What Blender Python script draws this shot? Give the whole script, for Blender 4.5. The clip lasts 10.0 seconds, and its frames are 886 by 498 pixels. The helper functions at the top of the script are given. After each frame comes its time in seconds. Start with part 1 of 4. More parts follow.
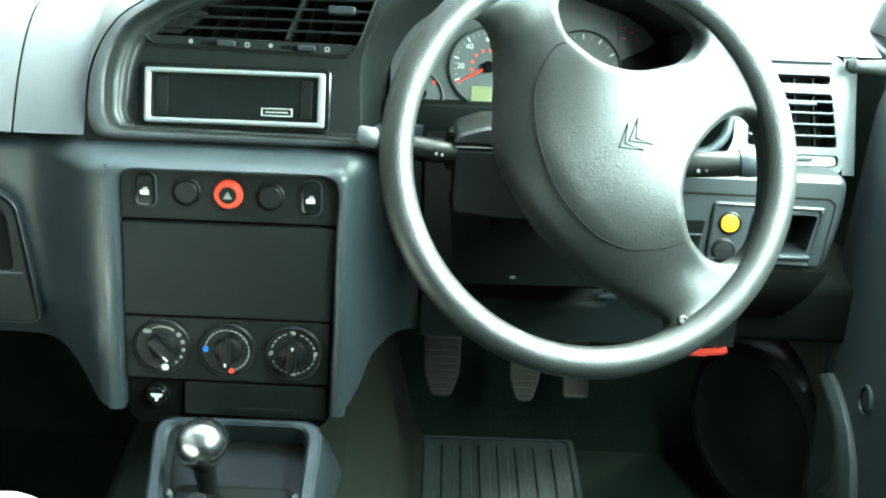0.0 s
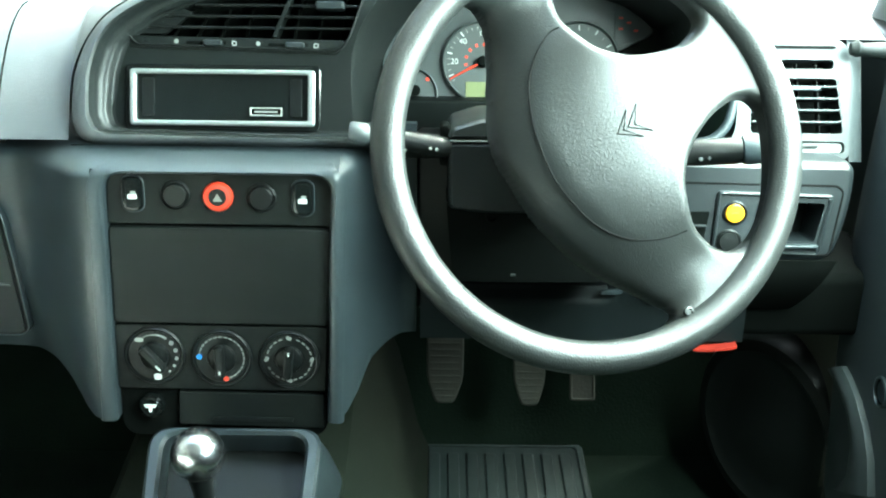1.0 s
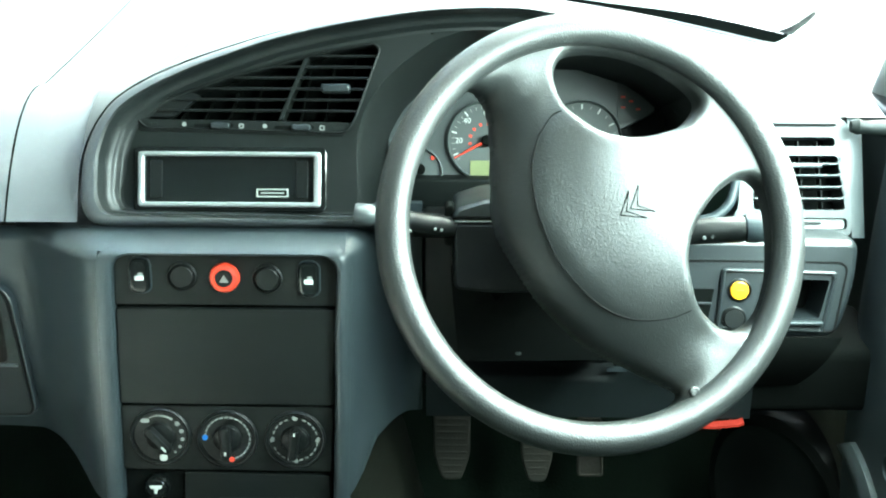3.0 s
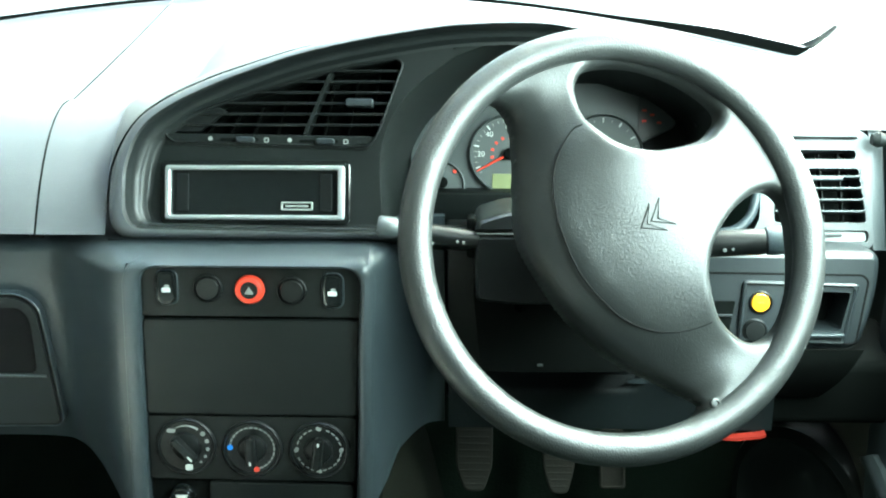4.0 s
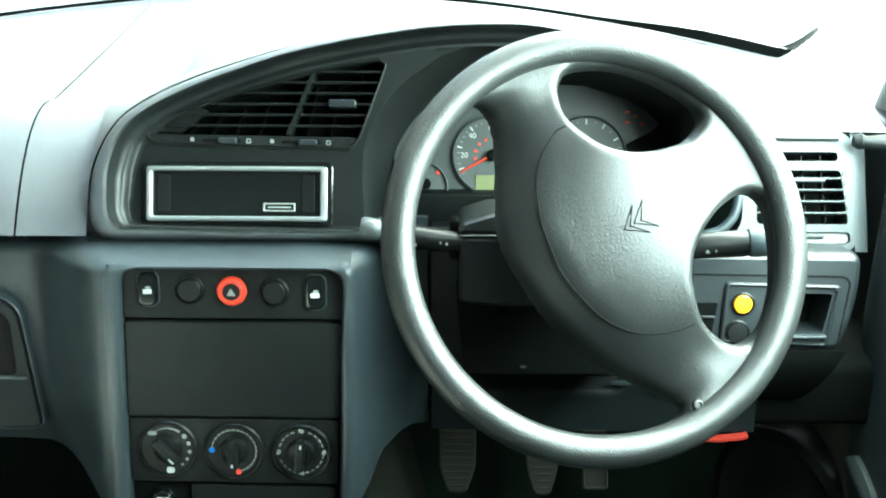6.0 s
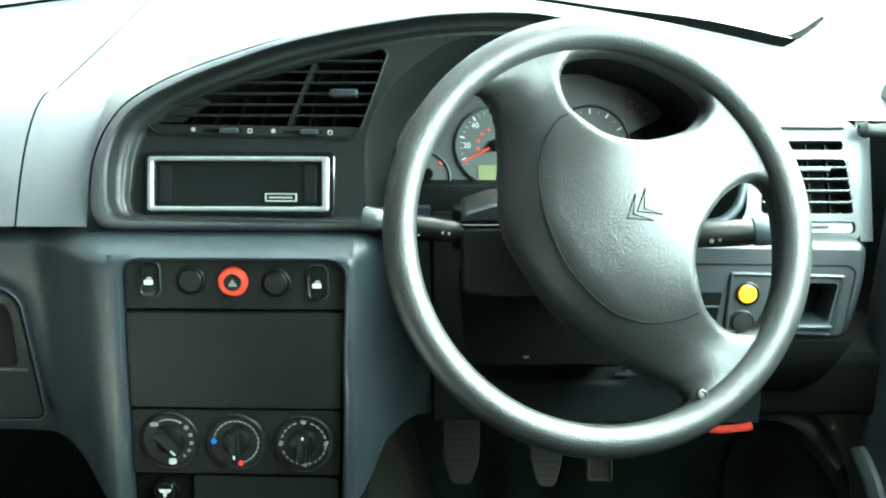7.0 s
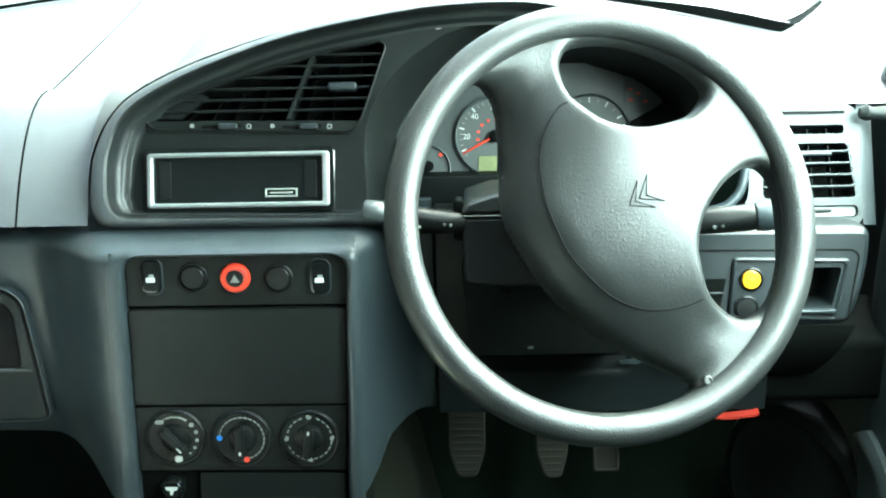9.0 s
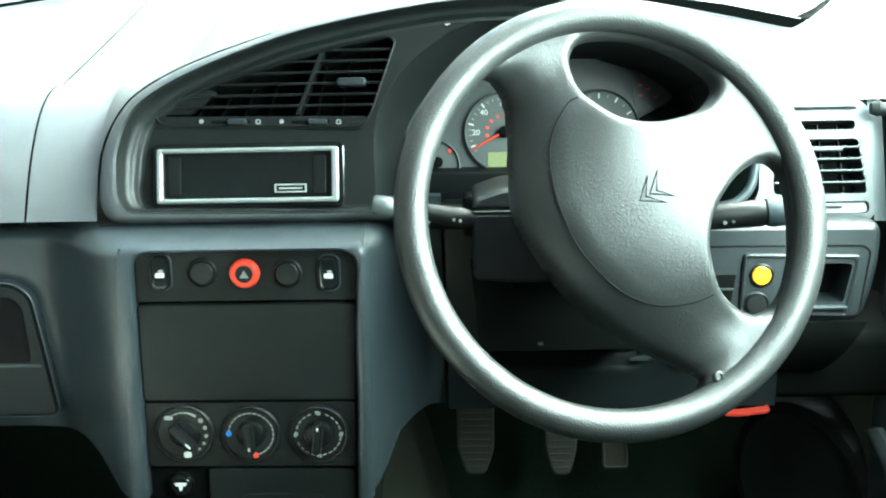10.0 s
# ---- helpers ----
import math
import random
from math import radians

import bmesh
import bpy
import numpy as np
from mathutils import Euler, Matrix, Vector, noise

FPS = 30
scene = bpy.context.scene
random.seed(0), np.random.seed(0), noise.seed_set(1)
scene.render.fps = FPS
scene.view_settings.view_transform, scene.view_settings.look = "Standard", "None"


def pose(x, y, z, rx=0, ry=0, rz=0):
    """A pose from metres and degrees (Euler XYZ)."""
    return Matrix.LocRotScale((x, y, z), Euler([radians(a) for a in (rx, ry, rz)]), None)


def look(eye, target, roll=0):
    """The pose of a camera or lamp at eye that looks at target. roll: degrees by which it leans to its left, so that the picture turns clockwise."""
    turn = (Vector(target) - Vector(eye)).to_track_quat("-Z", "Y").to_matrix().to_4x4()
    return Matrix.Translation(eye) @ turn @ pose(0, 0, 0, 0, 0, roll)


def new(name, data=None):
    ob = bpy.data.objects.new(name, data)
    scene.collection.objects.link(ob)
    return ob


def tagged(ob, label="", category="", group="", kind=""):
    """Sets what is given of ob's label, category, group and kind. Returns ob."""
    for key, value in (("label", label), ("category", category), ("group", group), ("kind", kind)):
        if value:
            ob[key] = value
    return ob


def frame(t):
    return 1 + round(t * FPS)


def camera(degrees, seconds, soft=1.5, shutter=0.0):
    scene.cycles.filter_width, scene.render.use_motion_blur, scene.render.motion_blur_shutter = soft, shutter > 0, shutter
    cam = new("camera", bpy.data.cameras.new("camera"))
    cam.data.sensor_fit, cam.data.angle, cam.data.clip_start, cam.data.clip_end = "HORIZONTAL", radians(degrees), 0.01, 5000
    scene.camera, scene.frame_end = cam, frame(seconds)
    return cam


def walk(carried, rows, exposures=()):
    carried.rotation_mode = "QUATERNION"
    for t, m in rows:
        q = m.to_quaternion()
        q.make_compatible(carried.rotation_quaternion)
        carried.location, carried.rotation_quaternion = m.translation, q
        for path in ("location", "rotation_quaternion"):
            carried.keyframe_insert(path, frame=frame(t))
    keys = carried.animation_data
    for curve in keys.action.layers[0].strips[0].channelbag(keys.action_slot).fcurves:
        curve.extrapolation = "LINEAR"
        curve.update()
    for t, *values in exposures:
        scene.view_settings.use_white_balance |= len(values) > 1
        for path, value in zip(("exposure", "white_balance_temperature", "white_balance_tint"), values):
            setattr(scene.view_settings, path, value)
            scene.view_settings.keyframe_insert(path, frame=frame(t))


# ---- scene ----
cam = camera(42.0, 10.0, soft=2.0)
PATH = [
    (0, (0.208, -0.02, 1.01), (0.233, 1.808, 0.198), 2.5),
    (0.5, (0.209, -0.006, 1.003), (0.216, 1.838, 0.227), 1.5),
    (1, (0.218, 0.003, 0.98), (0.231, 1.842, 0.194), 0.8),
    (1.5, (0.219, 0.004, 0.979), (0.226, 1.847, 0.203), 0.7),
    (2, (0.224, 0.002, 0.98), (0.228, 1.85, 0.215), 0.3),
    (2.5, (0.221, 0.004, 0.992), (0.227, 1.869, 0.268), 0.1),
    (3.8, (0.22, -0.005, 0.998), (0.204, 1.885, 0.346), 0.7),
    (4, (0.221, -0.008, 0.999), (0.18, 1.88, 0.338), -0.1),
    (4.5, (0.221, -0.004, 0.999), (0.206, 1.885, 0.341), 0.5),
    (5, (0.221, -0.005, 0.998), (0.205, 1.883, 0.34), 0.7),
    (6.3, (0.221, -0.005, 1.0), (0.205, 1.881, 0.336), -0.0),
    (6.5, (0.224, -0.002, 0.993), (0.201, 1.883, 0.325), 0.0),
    (7, (0.224, -0.001, 0.992), (0.203, 1.885, 0.324), -0.0),
    (7.5, (0.219, -0.002, 0.994), (0.194, 1.885, 0.331), 0.6),
    (8, (0.222, -0.003, 0.994), (0.198, 1.885, 0.333), -0.2),
    (8.5, (0.22, -0.001, 0.991), (0.199, 1.886, 0.327), -0.6),
    (9, (0.223, 0.001, 0.988), (0.2, 1.883, 0.312), -1.2),
    (9.5, (0.222, 0.0, 0.988), (0.197, 1.885, 0.319), -1.0),
    (10, (0.221, 0.002, 0.984), (0.185, 1.883, 0.307), -1.3),
]
walk(cam, [(t, look(e, g, r)) for t, e, g, r in PATH],
     exposures=[(0.0, 3.82, 5980, -14), (2.5, 3.8, 5980, -13), (4.0, 3.52, 5980, -12), (10.0, 3.5, 5980, -12)])

# ---- world and sun ----
world = bpy.data.worlds.new("sky")
scene.world = world
world.use_nodes = True
wn = world.node_tree.nodes
sky = wn.new("ShaderNodeTexSky")
sky.sky_type = "NISHITA"
sky.sun_disc = False
sky.sun_elevation = radians(49)
sky.sun_rotation = radians(45)
sky.air_density, sky.dust_density = 1.0, 5.0
wn["Background"].inputs[1].default_value = 0.15
world.node_tree.links.new(sky.outputs[0], wn["Background"].inputs[0])
sun = new("sun", bpy.data.lights.new("sun", "SUN"))
sun.data.energy, sun.data.angle, sun.data.color = 2.0, radians(20), (1.0, 0.97, 0.92)
sun.matrix_world = look((2.6, 3.6, 4.4), (0.3, 1.3, 0.7))

# sky light through the driver's side window
side_sky = new("window_sky", bpy.data.lights.new("window_sky", "AREA"))
side_sky.data.shape, side_sky.data.size, side_sky.data.size_y = "RECTANGLE", 0.80, 0.42
side_sky.data.energy, side_sky.data.color = 4.8, (0.93, 1.0, 0.98)
side_sky.matrix_world = look((0.70, 0.80, 0.96), (0.0, 0.84, 0.70))


# ---- materials ----
def plastic(name, color, rough=0.5, grain=900.0, bump=0.15, vary=0.18, spec=0.5, metal=0.0, cells=False, coat=0.0, crease=0.0):
    m = bpy.data.materials.new(name)
    m.use_nodes = True
    nt, n = m.node_tree, m.node_tree.nodes
    b = n["Principled BSDF"]
    tc = n.new("ShaderNodeTexCoord")
    big = n.new("ShaderNodeTexNoise")
    big.inputs["Scale"].default_value = 14.0
    big.inputs["Detail"].default_value = 4.0
    fine = n.new("ShaderNodeTexVoronoi" if cells else "ShaderNodeTexNoise")
    fine.inputs["Scale"].default_value = grain
    mix = n.new("ShaderNodeMixRGB")
    mix.inputs[1].default_value = (*[c * (1 - vary) for c in color], 1)
    mix.inputs[2].default_value = (*[min(1, c * (1 + vary)) for c in color], 1)
    mr = n.new("ShaderNodeMapRange")
    mr.inputs[3].default_value, mr.inputs[4].default_value = max(0.02, rough - 0.07), min(1, rough + 0.07)
    bp = n.new("ShaderNodeBump")
    bp.inputs["Strength"].default_value = bump
    bp.inputs["Distance"].default_value = 0.0006
    for t in (big, fine):
        nt.links.new(tc.outputs["Object"], t.inputs["Vector"])
    nt.links.new(big.outputs[0], mix.inputs[0])
    nt.links.new(big.outputs[0], mr.inputs[0])
    nt.links.new(fine.outputs[0], bp.inputs["Height"])
    nt.links.new(mix.outputs[0], b.inputs["Base Color"])
    nt.links.new(mr.outputs[0], b.inputs["Roughness"])
    nt.links.new(bp.outputs[0], b.inputs["Normal"])
    if crease:
        crack = n.new("ShaderNodeTexVoronoi")
        crack.feature = "DISTANCE_TO_EDGE"
        crack.inputs["Scale"].default_value = 360.0
        warp = n.new("ShaderNodeMixRGB")
        warp.inputs[0].default_value = 0.08
        nt.links.new(tc.outputs["Object"], warp.inputs[1])
        nt.links.new(big.outputs[1], warp.inputs[2])
        stretch = n.new("ShaderNodeMapping")
        stretch.inputs["Scale"].default_value = (1.5, 1.0, 0.55)
        nt.links.new(warp.outputs[0], stretch.inputs["Vector"])
        nt.links.new(stretch.outputs[0], crack.inputs["Vector"])
        b2 = n.new("ShaderNodeBump")
        b2.inputs["Distance"].default_value = 0.0008
        power = n.new("ShaderNodeMapRange")
        power.inputs[1].default_value, power.inputs[2].default_value = 0.3, 0.6
        power.inputs[4].default_value = crease
        nt.links.new(big.outputs[0], power.inputs[0])
        nt.links.new(power.outputs[0], b2.inputs["Strength"])
        nt.links.new(crack.outputs[0], b2.inputs["Height"])
        nt.links.new(bp.outputs[0], b2.inputs["Normal"])
        nt.links.new(b2.outputs[0], b.inputs["Normal"])
    b.inputs["Metallic"].default_value = metal
    b.inputs["Specular IOR Level"].default_value = spec
    b.inputs["Coat Weight"].default_value = coat
    return m


def glass(name, tint=(1, 1, 1), rough=0.0):
    m = bpy.data.materials.new(name)
    m.use_nodes = True
    b = m.node_tree.nodes["Principled BSDF"]
    b.inputs["Base Color"].default_value = (*tint, 1)
    b.inputs["Transmission Weight"].default_value = 1.0
    b.inputs["Roughness"].default_value = rough
    b.inputs["IOR"].default_value = 1.45
    return m


PAD = plastic("dash_skin", (0.058, 0.065, 0.072), 0.45, 900, 0.18, 0.1, cells=True)
LOWER = plastic("blue_grey_plastic", (0.022, 0.029, 0.0325), 0.34, 900, 0.25, 0.12, spec=0.45)
FASCIA = plastic("charcoal_plastic", (0.0042, 0.0057, 0.0052), 0.5, 1100, 0.2, 0.15, spec=0.2)
DARK = plastic("black_plastic", (0.005, 0.006, 0.0058), 0.4, 900, 0.15, 0.2, spec=0.25)
# Near black: the shade under the dash and in recesses is in this colour.
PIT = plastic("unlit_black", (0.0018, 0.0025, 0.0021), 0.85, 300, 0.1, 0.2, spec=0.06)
GLOSS = plastic("smoked_gloss", (0.005, 0.0062, 0.006), 0.14, 50, 0.0, 0.2)
SILVER = plastic("silver_paint", (0.32, 0.34, 0.34), 0.35, 500, 0.1, 0.06, metal=0.6)
CHROME = plastic("chrome", (0.5, 0.51, 0.53), 0.24, 200, 0.02, 0.04, metal=1.0)
LEATHER = plastic("moulded_wheel_skin", (0.012, 0.0135, 0.013), 0.4, 950, 0.2, 0.2, cells=True, crease=0.38)
RIMSKIN = plastic("moulded_rim_skin", (0.012, 0.0135, 0.013), 0.42, 620, 0.36, 0.2, cells=True, crease=0.5)
GROOVE = plastic("groove_black", (0.006, 0.006, 0.006), 0.9, 300, 0.0, 0.1, spec=0.05)
RED = plastic("red_plastic", (0.62, 0.045, 0.02), 0.4, 400, 0.05, 0.05)
YELLOW = plastic("yellow_plastic", (0.55, 0.25, 0.006), 0.35, 400, 0.05, 0.05)
BLUE = plastic("blue_print", (0.02, 0.2, 0.7), 0.5, 400, 0.0, 0.05)
WHITE = plastic("white_print", (0.5, 0.52, 0.5), 0.5, 400, 0.0, 0.05)
PRINT = plastic("grey_print", (0.2, 0.21, 0.2), 0.5, 400, 0.0, 0.05)
DIAL = plastic("dial_grey", (0.048, 0.057, 0.056), 0.5, 500, 0.05, 0.08)
CLUSTER = plastic("cluster_grey", (0.037, 0.044, 0.044), 0.4, 500, 0.05, 0.08)
LCD = plastic("lcd_green_grey", (0.16, 0.18, 0.085), 0.3, 300, 0.0, 0.05)
CARPET = plastic("carpet", (0.009, 0.0155, 0.0105), 0.95, 260, 1.0, 0.35, spec=0.1)
RUBBER = plastic("mat_rubber", (0.018, 0.028, 0.027), 0.6, 500, 0.4, 0.2)
PEDAL = plastic("worn_pedal_rubber", (0.03, 0.03, 0.022), 0.7, 300, 0.5, 0.3)
FELT = plastic("grey_trim", (0.05, 0.05, 0.042), 0.9, 300, 0.6, 0.25, spec=0.2)
FABRIC = plastic("pale_seat_cloth", (0.5, 0.5, 0.47), 0.9, 600, 0.6, 0.1, spec=0.2)
LINING = plastic("roof_lining", (0.2, 0.2, 0.19), 0.95, 500, 0.4, 0.06, spec=0.1)
BODY = plastic("body_paint", (0.75, 0.77, 0.76), 0.3, 100, 0.0, 0.05, coat=0.5)
ASPHALT = plastic("asphalt", (0.05, 0.05, 0.05), 0.9, 150, 0.6, 0.3)
# Darker than the pad, with the shade inside the hood lip in the colour.
LIPM = plastic("shaded_lip_plastic", (0.0065, 0.0082, 0.008), 0.4, 1000, 0.15, 0.12, spec=0.4)
SATIN = plastic("satin_black_plastic", (0.013, 0.0148, 0.0145), 0.36, 900, 0.1, 0.15, spec=0.5)
# Lower dash plastic with the shade low in the cabin put into its colour.
KNEE = plastic("shaded_blue_plastic", (0.0048, 0.007, 0.0075), 0.5, 900, 0.2, 0.15, spec=0.2)
PALE = plastic("pale_grey_trim", (0.2, 0.22, 0.22), 0.55, 600, 0.25, 0.1)
# Blue-grey dash plastic made paler where strong side light falls on it.
VENTM = plastic("lit_grey_plastic", (0.038, 0.045, 0.047), 0.42, 800, 0.2, 0.1, spec=0.45)
# Lower dash blue-grey in a darker copy.
SIDEP = plastic("dimmed_blue_plastic", (0.0125, 0.016, 0.0175), 0.38, 900, 0.22, 0.14, spec=0.4)
TRIM = plastic("door_trim_plastic", (0.034, 0.043, 0.048), 0.5, 700, 0.3, 0.12, spec=0.4)
PILLAR = plastic("pillar_trim", (0.35, 0.37, 0.38), 0.6, 500, 0.2, 0.08)
# The red plastic darkened, with the shade under the dash in the colour.
LEVER = plastic("shaded_red_plastic", (0.22, 0.015, 0.008), 0.5, 400, 0.05, 0.08)
TUNNEL = plastic("olive_carpet", (0.0105, 0.0135, 0.0095), 0.95, 240, 1.0, 0.35, spec=0.1)
GLASS = glass("window_glass", (0.93, 0.98, 0.95))

# ---- mesh helpers ----
MM = Matrix.Diagonal((0.001, 0.001, 0.001, 1))


def basis(o, tilt, yaw=0.0):
    """Board at o: x to the right, y up the board, z out of it towards the seats; in millimetres."""
    r = Matrix.Rotation(radians(yaw), 4, "Z") @ Matrix.Rotation(radians(90 - tilt), 4, "X")
    return Matrix.Translation(o) @ r @ MM


def thing(name, at, label, category, group="", kind=""):
    e = new(name)
    e.location = at
    e.empty_display_size = 0.05
    return tagged(e, label, category, group, kind)


def part(name, bm, material, parent, label="", m=None, flat=False, weld=True):
    if m is not None:
        bm.transform(m)
    if weld:
        bmesh.ops.remove_doubles(bm, verts=bm.verts, dist=1e-6)
    bmesh.ops.recalc_face_normals(bm, faces=bm.faces)
    me = bpy.data.meshes.new(name)
    bm.to_mesh(me)
    bm.free()
    me.materials.append(material)
    if not flat:
        me.shade_smooth()
        me.set_sharp_from_angle(angle=radians(38))
    ob = new(name, me)
    if parent is not None:
        ob.parent = parent
        ob.matrix_parent_inverse = Matrix.Translation(parent.location).inverted()
    if label:
        tagged(ob, label)
    return ob


def loft(rings, closed=True, cap0=False, cap1=False, bm=None):
    bm = bm or bmesh.new()
    vs = [[bm.verts.new(p) for p in r] for r in rings]
    n = len(vs[0])
    for a, b in zip(vs, vs[1:]):
        for i in range(n if closed else n - 1):
            j = (i + 1) % n
            bm.faces.new((a[i], a[j], b[j], b[i]))
    if cap0:
        bm.faces.new(vs[0][::-1])
    if cap1:
        bm.faces.new(vs[-1])
    return bm


def rr(w, h, r, cx=0.0, cy=0.0, n=5):
    """Rounded rectangle, counter-clockwise."""
    out = []
    for sx, sy, a0 in ((1, -1, -90), (1, 1, 0), (-1, 1, 90), (-1, -1, 180)):
        for k in range(n + 1):
            a = radians(a0 + 90 * k / n)
            out.append((cx + sx * (w / 2 - r) + r * math.cos(a), cy + sy * (h / 2 - r) + r * math.sin(a)))
    return out


def circle(r, cx=0.0, cy=0.0, n=32):
    return [(cx + r * math.cos(math.tau * k / n), cy + r * math.sin(math.tau * k / n)) for k in range(n)]


def inset(loop, d):
    out, n = [], len(loop)
    if sum(loop[i - 1][0] * loop[i][1] - loop[i][0] * loop[i - 1][1] for i in range(n)) < 0:
        d = -d
    for i in range(n):
        p, a, b = Vector(loop[i]), Vector(loop[i - 1]), Vector(loop[(i + 1) % n])
        u, v = (p - a), (b - p)
        if u.length < 1e-9:
            u = v
        if v.length < 1e-9:
            v = u
        u, v = u.normalized(), v.normalized()
        nn = Vector((-u.y - v.y, u.x + v.x))
        nn = nn.normalized() if nn.length > 1e-6 else Vector((-u.y, u.x))
        c = max(0.5, nn.dot(Vector((-u.y, u.x))))
        q = p + nn * (d / c)
        out.append((q.x, q.y))
    return out


def round_poly(pts, r, n=4):
    """Corners of a polygon rounded off."""
    out, m = [], len(pts)
    for i in range(m):
        p, a, b = Vector(pts[i]), Vector(pts[i - 1]), Vector(pts[(i + 1) % m])
        d = min(r, 0.45 * (a - p).length, 0.45 * (b - p).length)
        s, e = p + (a - p).normalized() * d, p + (b - p).normalized() * d
        for k in range(n + 1):
            t = k / n
            q = (1 - t) ** 2 * s + 2 * t * (1 - t) * p + t * t * e
            out.append((q.x, q.y))
    return out


def at_h(loop, h):
    return [(x, y, h) for x, y in loop]


def plate(loop, z0, z1, bevel=1.0, bm=None):
    """Slab with rounded front edge, from z0 to z1."""
    rings = [at_h(loop, z0), at_h(loop, z1 - bevel), at_h(inset(loop, bevel * 0.3), z1 - bevel * 0.3), at_h(inset(loop, bevel), z1), at_h(inset(loop, bevel * 1.25), z1)]
    return loft(rings, True, True, True, bm)


def frame_ring(outer, inner, z0, z1, bevel=1.0, zin=None, bm=None):
    """Frame between two loops of equal count, with rounded edges."""
    zin = z0 if zin is None else zin
    rings = [at_h(outer, z0), at_h(outer, z1 - bevel), at_h(inset(outer, bevel), z1), at_h(inset(inner, -bevel), z1), at_h(inner, z1 - bevel), at_h(inner, zin)]
    return loft(rings, True, bm=bm)


def holed(outer, holes, z, back):
    """Panel with openings: flat front at z, walls of all edges down to back."""
    bm = bmesh.new()
    edges = []
    for lp in (outer, *holes):
        f = [bm.verts.new((x, y, z)) for x, y in lp]
        b = [bm.verts.new((x, y, back)) for x, y in lp]
        for i in range(len(lp)):
            j = (i + 1) % len(lp)
            edges.append(bm.edges.new((f[i], f[j])))
            bm.faces.new((f[i], f[j], b[j], b[i]))
    bmesh.ops.triangle_fill(bm, use_beauty=True, use_dissolve=False, edges=edges)
    return bm


def tube(pts, rad, n=12, closed=False, bm=None, caps=True):
    pts = [Vector(p) for p in pts]
    m = len(pts)
    rads = rad if isinstance(rad, (list, tuple)) else [rad] * m
    rings, ref = [], None
    for i, p in enumerate(pts):
        if closed:
            t = pts[(i + 1) % m] - pts[i - 1]
        else:
            t = pts[min(i + 1, m - 1)] - pts[max(i - 1, 0)]
        t.normalize()
        if ref is None:
            ref = t.orthogonal()
        ref = (ref - t * ref.dot(t)).normalized()
        o = t.cross(ref)
        rings.append([p + rads[i] * (ref * math.cos(math.tau * k / n) + o * math.sin(math.tau * k / n)) for k in range(n)])
    if closed:
        rings.append(rings[0])
    return loft(rings, True, caps and not closed, caps and not closed, bm)


def lathe(prof, n=32, cx=0.0, cy=0.0, bm=None):
    """Turned about the z axis; the profile lists (radius, z)."""
    rings = [[(cx + r * math.cos(math.tau * k / n), cy + r * math.sin(math.tau * k / n), z) for k in range(n)] for r, z in prof]
    return loft(rings, True, prof[0][0] > 0.01, prof[-1][0] > 0.01, bm)


def sphere(r, c, n=20, sx=1.0, sy=1.0, sz=1.0):
    bm = bmesh.new()
    bmesh.ops.create_uvsphere(bm, u_segments=n * 2, v_segments=n, radius=r)
    bm.transform(Matrix.Translation(c) @ Matrix.Diagonal((sx, sy, sz, 1)))
    return bm


def box(x0, x1, y0, y1, z0, z1, bevel=0.0):
    bm = bmesh.new()
    bmesh.ops.create_cube(bm, size=1.0)
    bm.transform(Matrix.Translation(((x0 + x1) / 2, (y0 + y1) / 2, (z0 + z1) / 2)) @ Matrix.Diagonal((x1 - x0, y1 - y0, z1 - z0, 1)))
    if bevel:
        bmesh.ops.bevel(bm, geom=bm.edges[:], offset=bevel, segments=3, affect="EDGES", profile=0.5)
    return bm


def sheet(f, us, vs, back=None):
    """Surface f(u, v) over two lists of steps; back: thickness vector for a closed slab."""
    bm = bmesh.new()
    g = [[bm.verts.new(f(u, v)) for v in vs] for u in us]
    for a, b in zip(g, g[1:]):
        for i in range(len(vs) - 1):
            bm.faces.new((a[i], a[i + 1], b[i + 1], b[i]))
    if back is not None:
        geom = bmesh.ops.extrude_face_region(bm, geom=bm.faces[:])
        bmesh.ops.translate(bm, vec=back, verts=[v for v in geom["geom"] if isinstance(v, bmesh.types.BMVert)])
    return bm


def ease(a, b, x):
    t = min(1.0, max(0.0, (x - a) / (b - a)))
    return t * t * (3 - 2 * t)


def lerp(tab, x):
    """Piecewise straight through a short table of pairs."""
    if x <= tab[0][0]:
        return tab[0][1]
    for (a, p), (b, q) in zip(tab, tab[1:]):
        if x <= b:
            return p + (q - p) * (x - a) / (b - a)
    return tab[-1][1]


def steps(a, b, n):
    return [a + (b - a) * k / n for k in range(n + 1)]


def smooth_path(pts, n=6, closed=False):
    """Points along a Catmull-Rom curve."""
    P = [Vector(p) for p in pts]
    m, out = len(P), []
    for i in range(m if closed else m - 1):
        a = P[i - 1] if (closed or i > 0) else P[0] * 2 - P[1]
        b, c = P[i], P[(i + 1) % m]
        d = P[(i + 2) % m] if (closed or i + 2 < m) else P[-1] * 2 - P[-2]
        for k in range(n):
            t = k / n
            out.append(0.5 * ((2 * b) + (c - a) * t + (2 * a - 5 * b + 4 * c - d) * t * t + (3 * b - a - 3 * c + d) * t ** 3))
    if not closed:
        out.append(P[-1])
    return [tuple(q) for q in out]


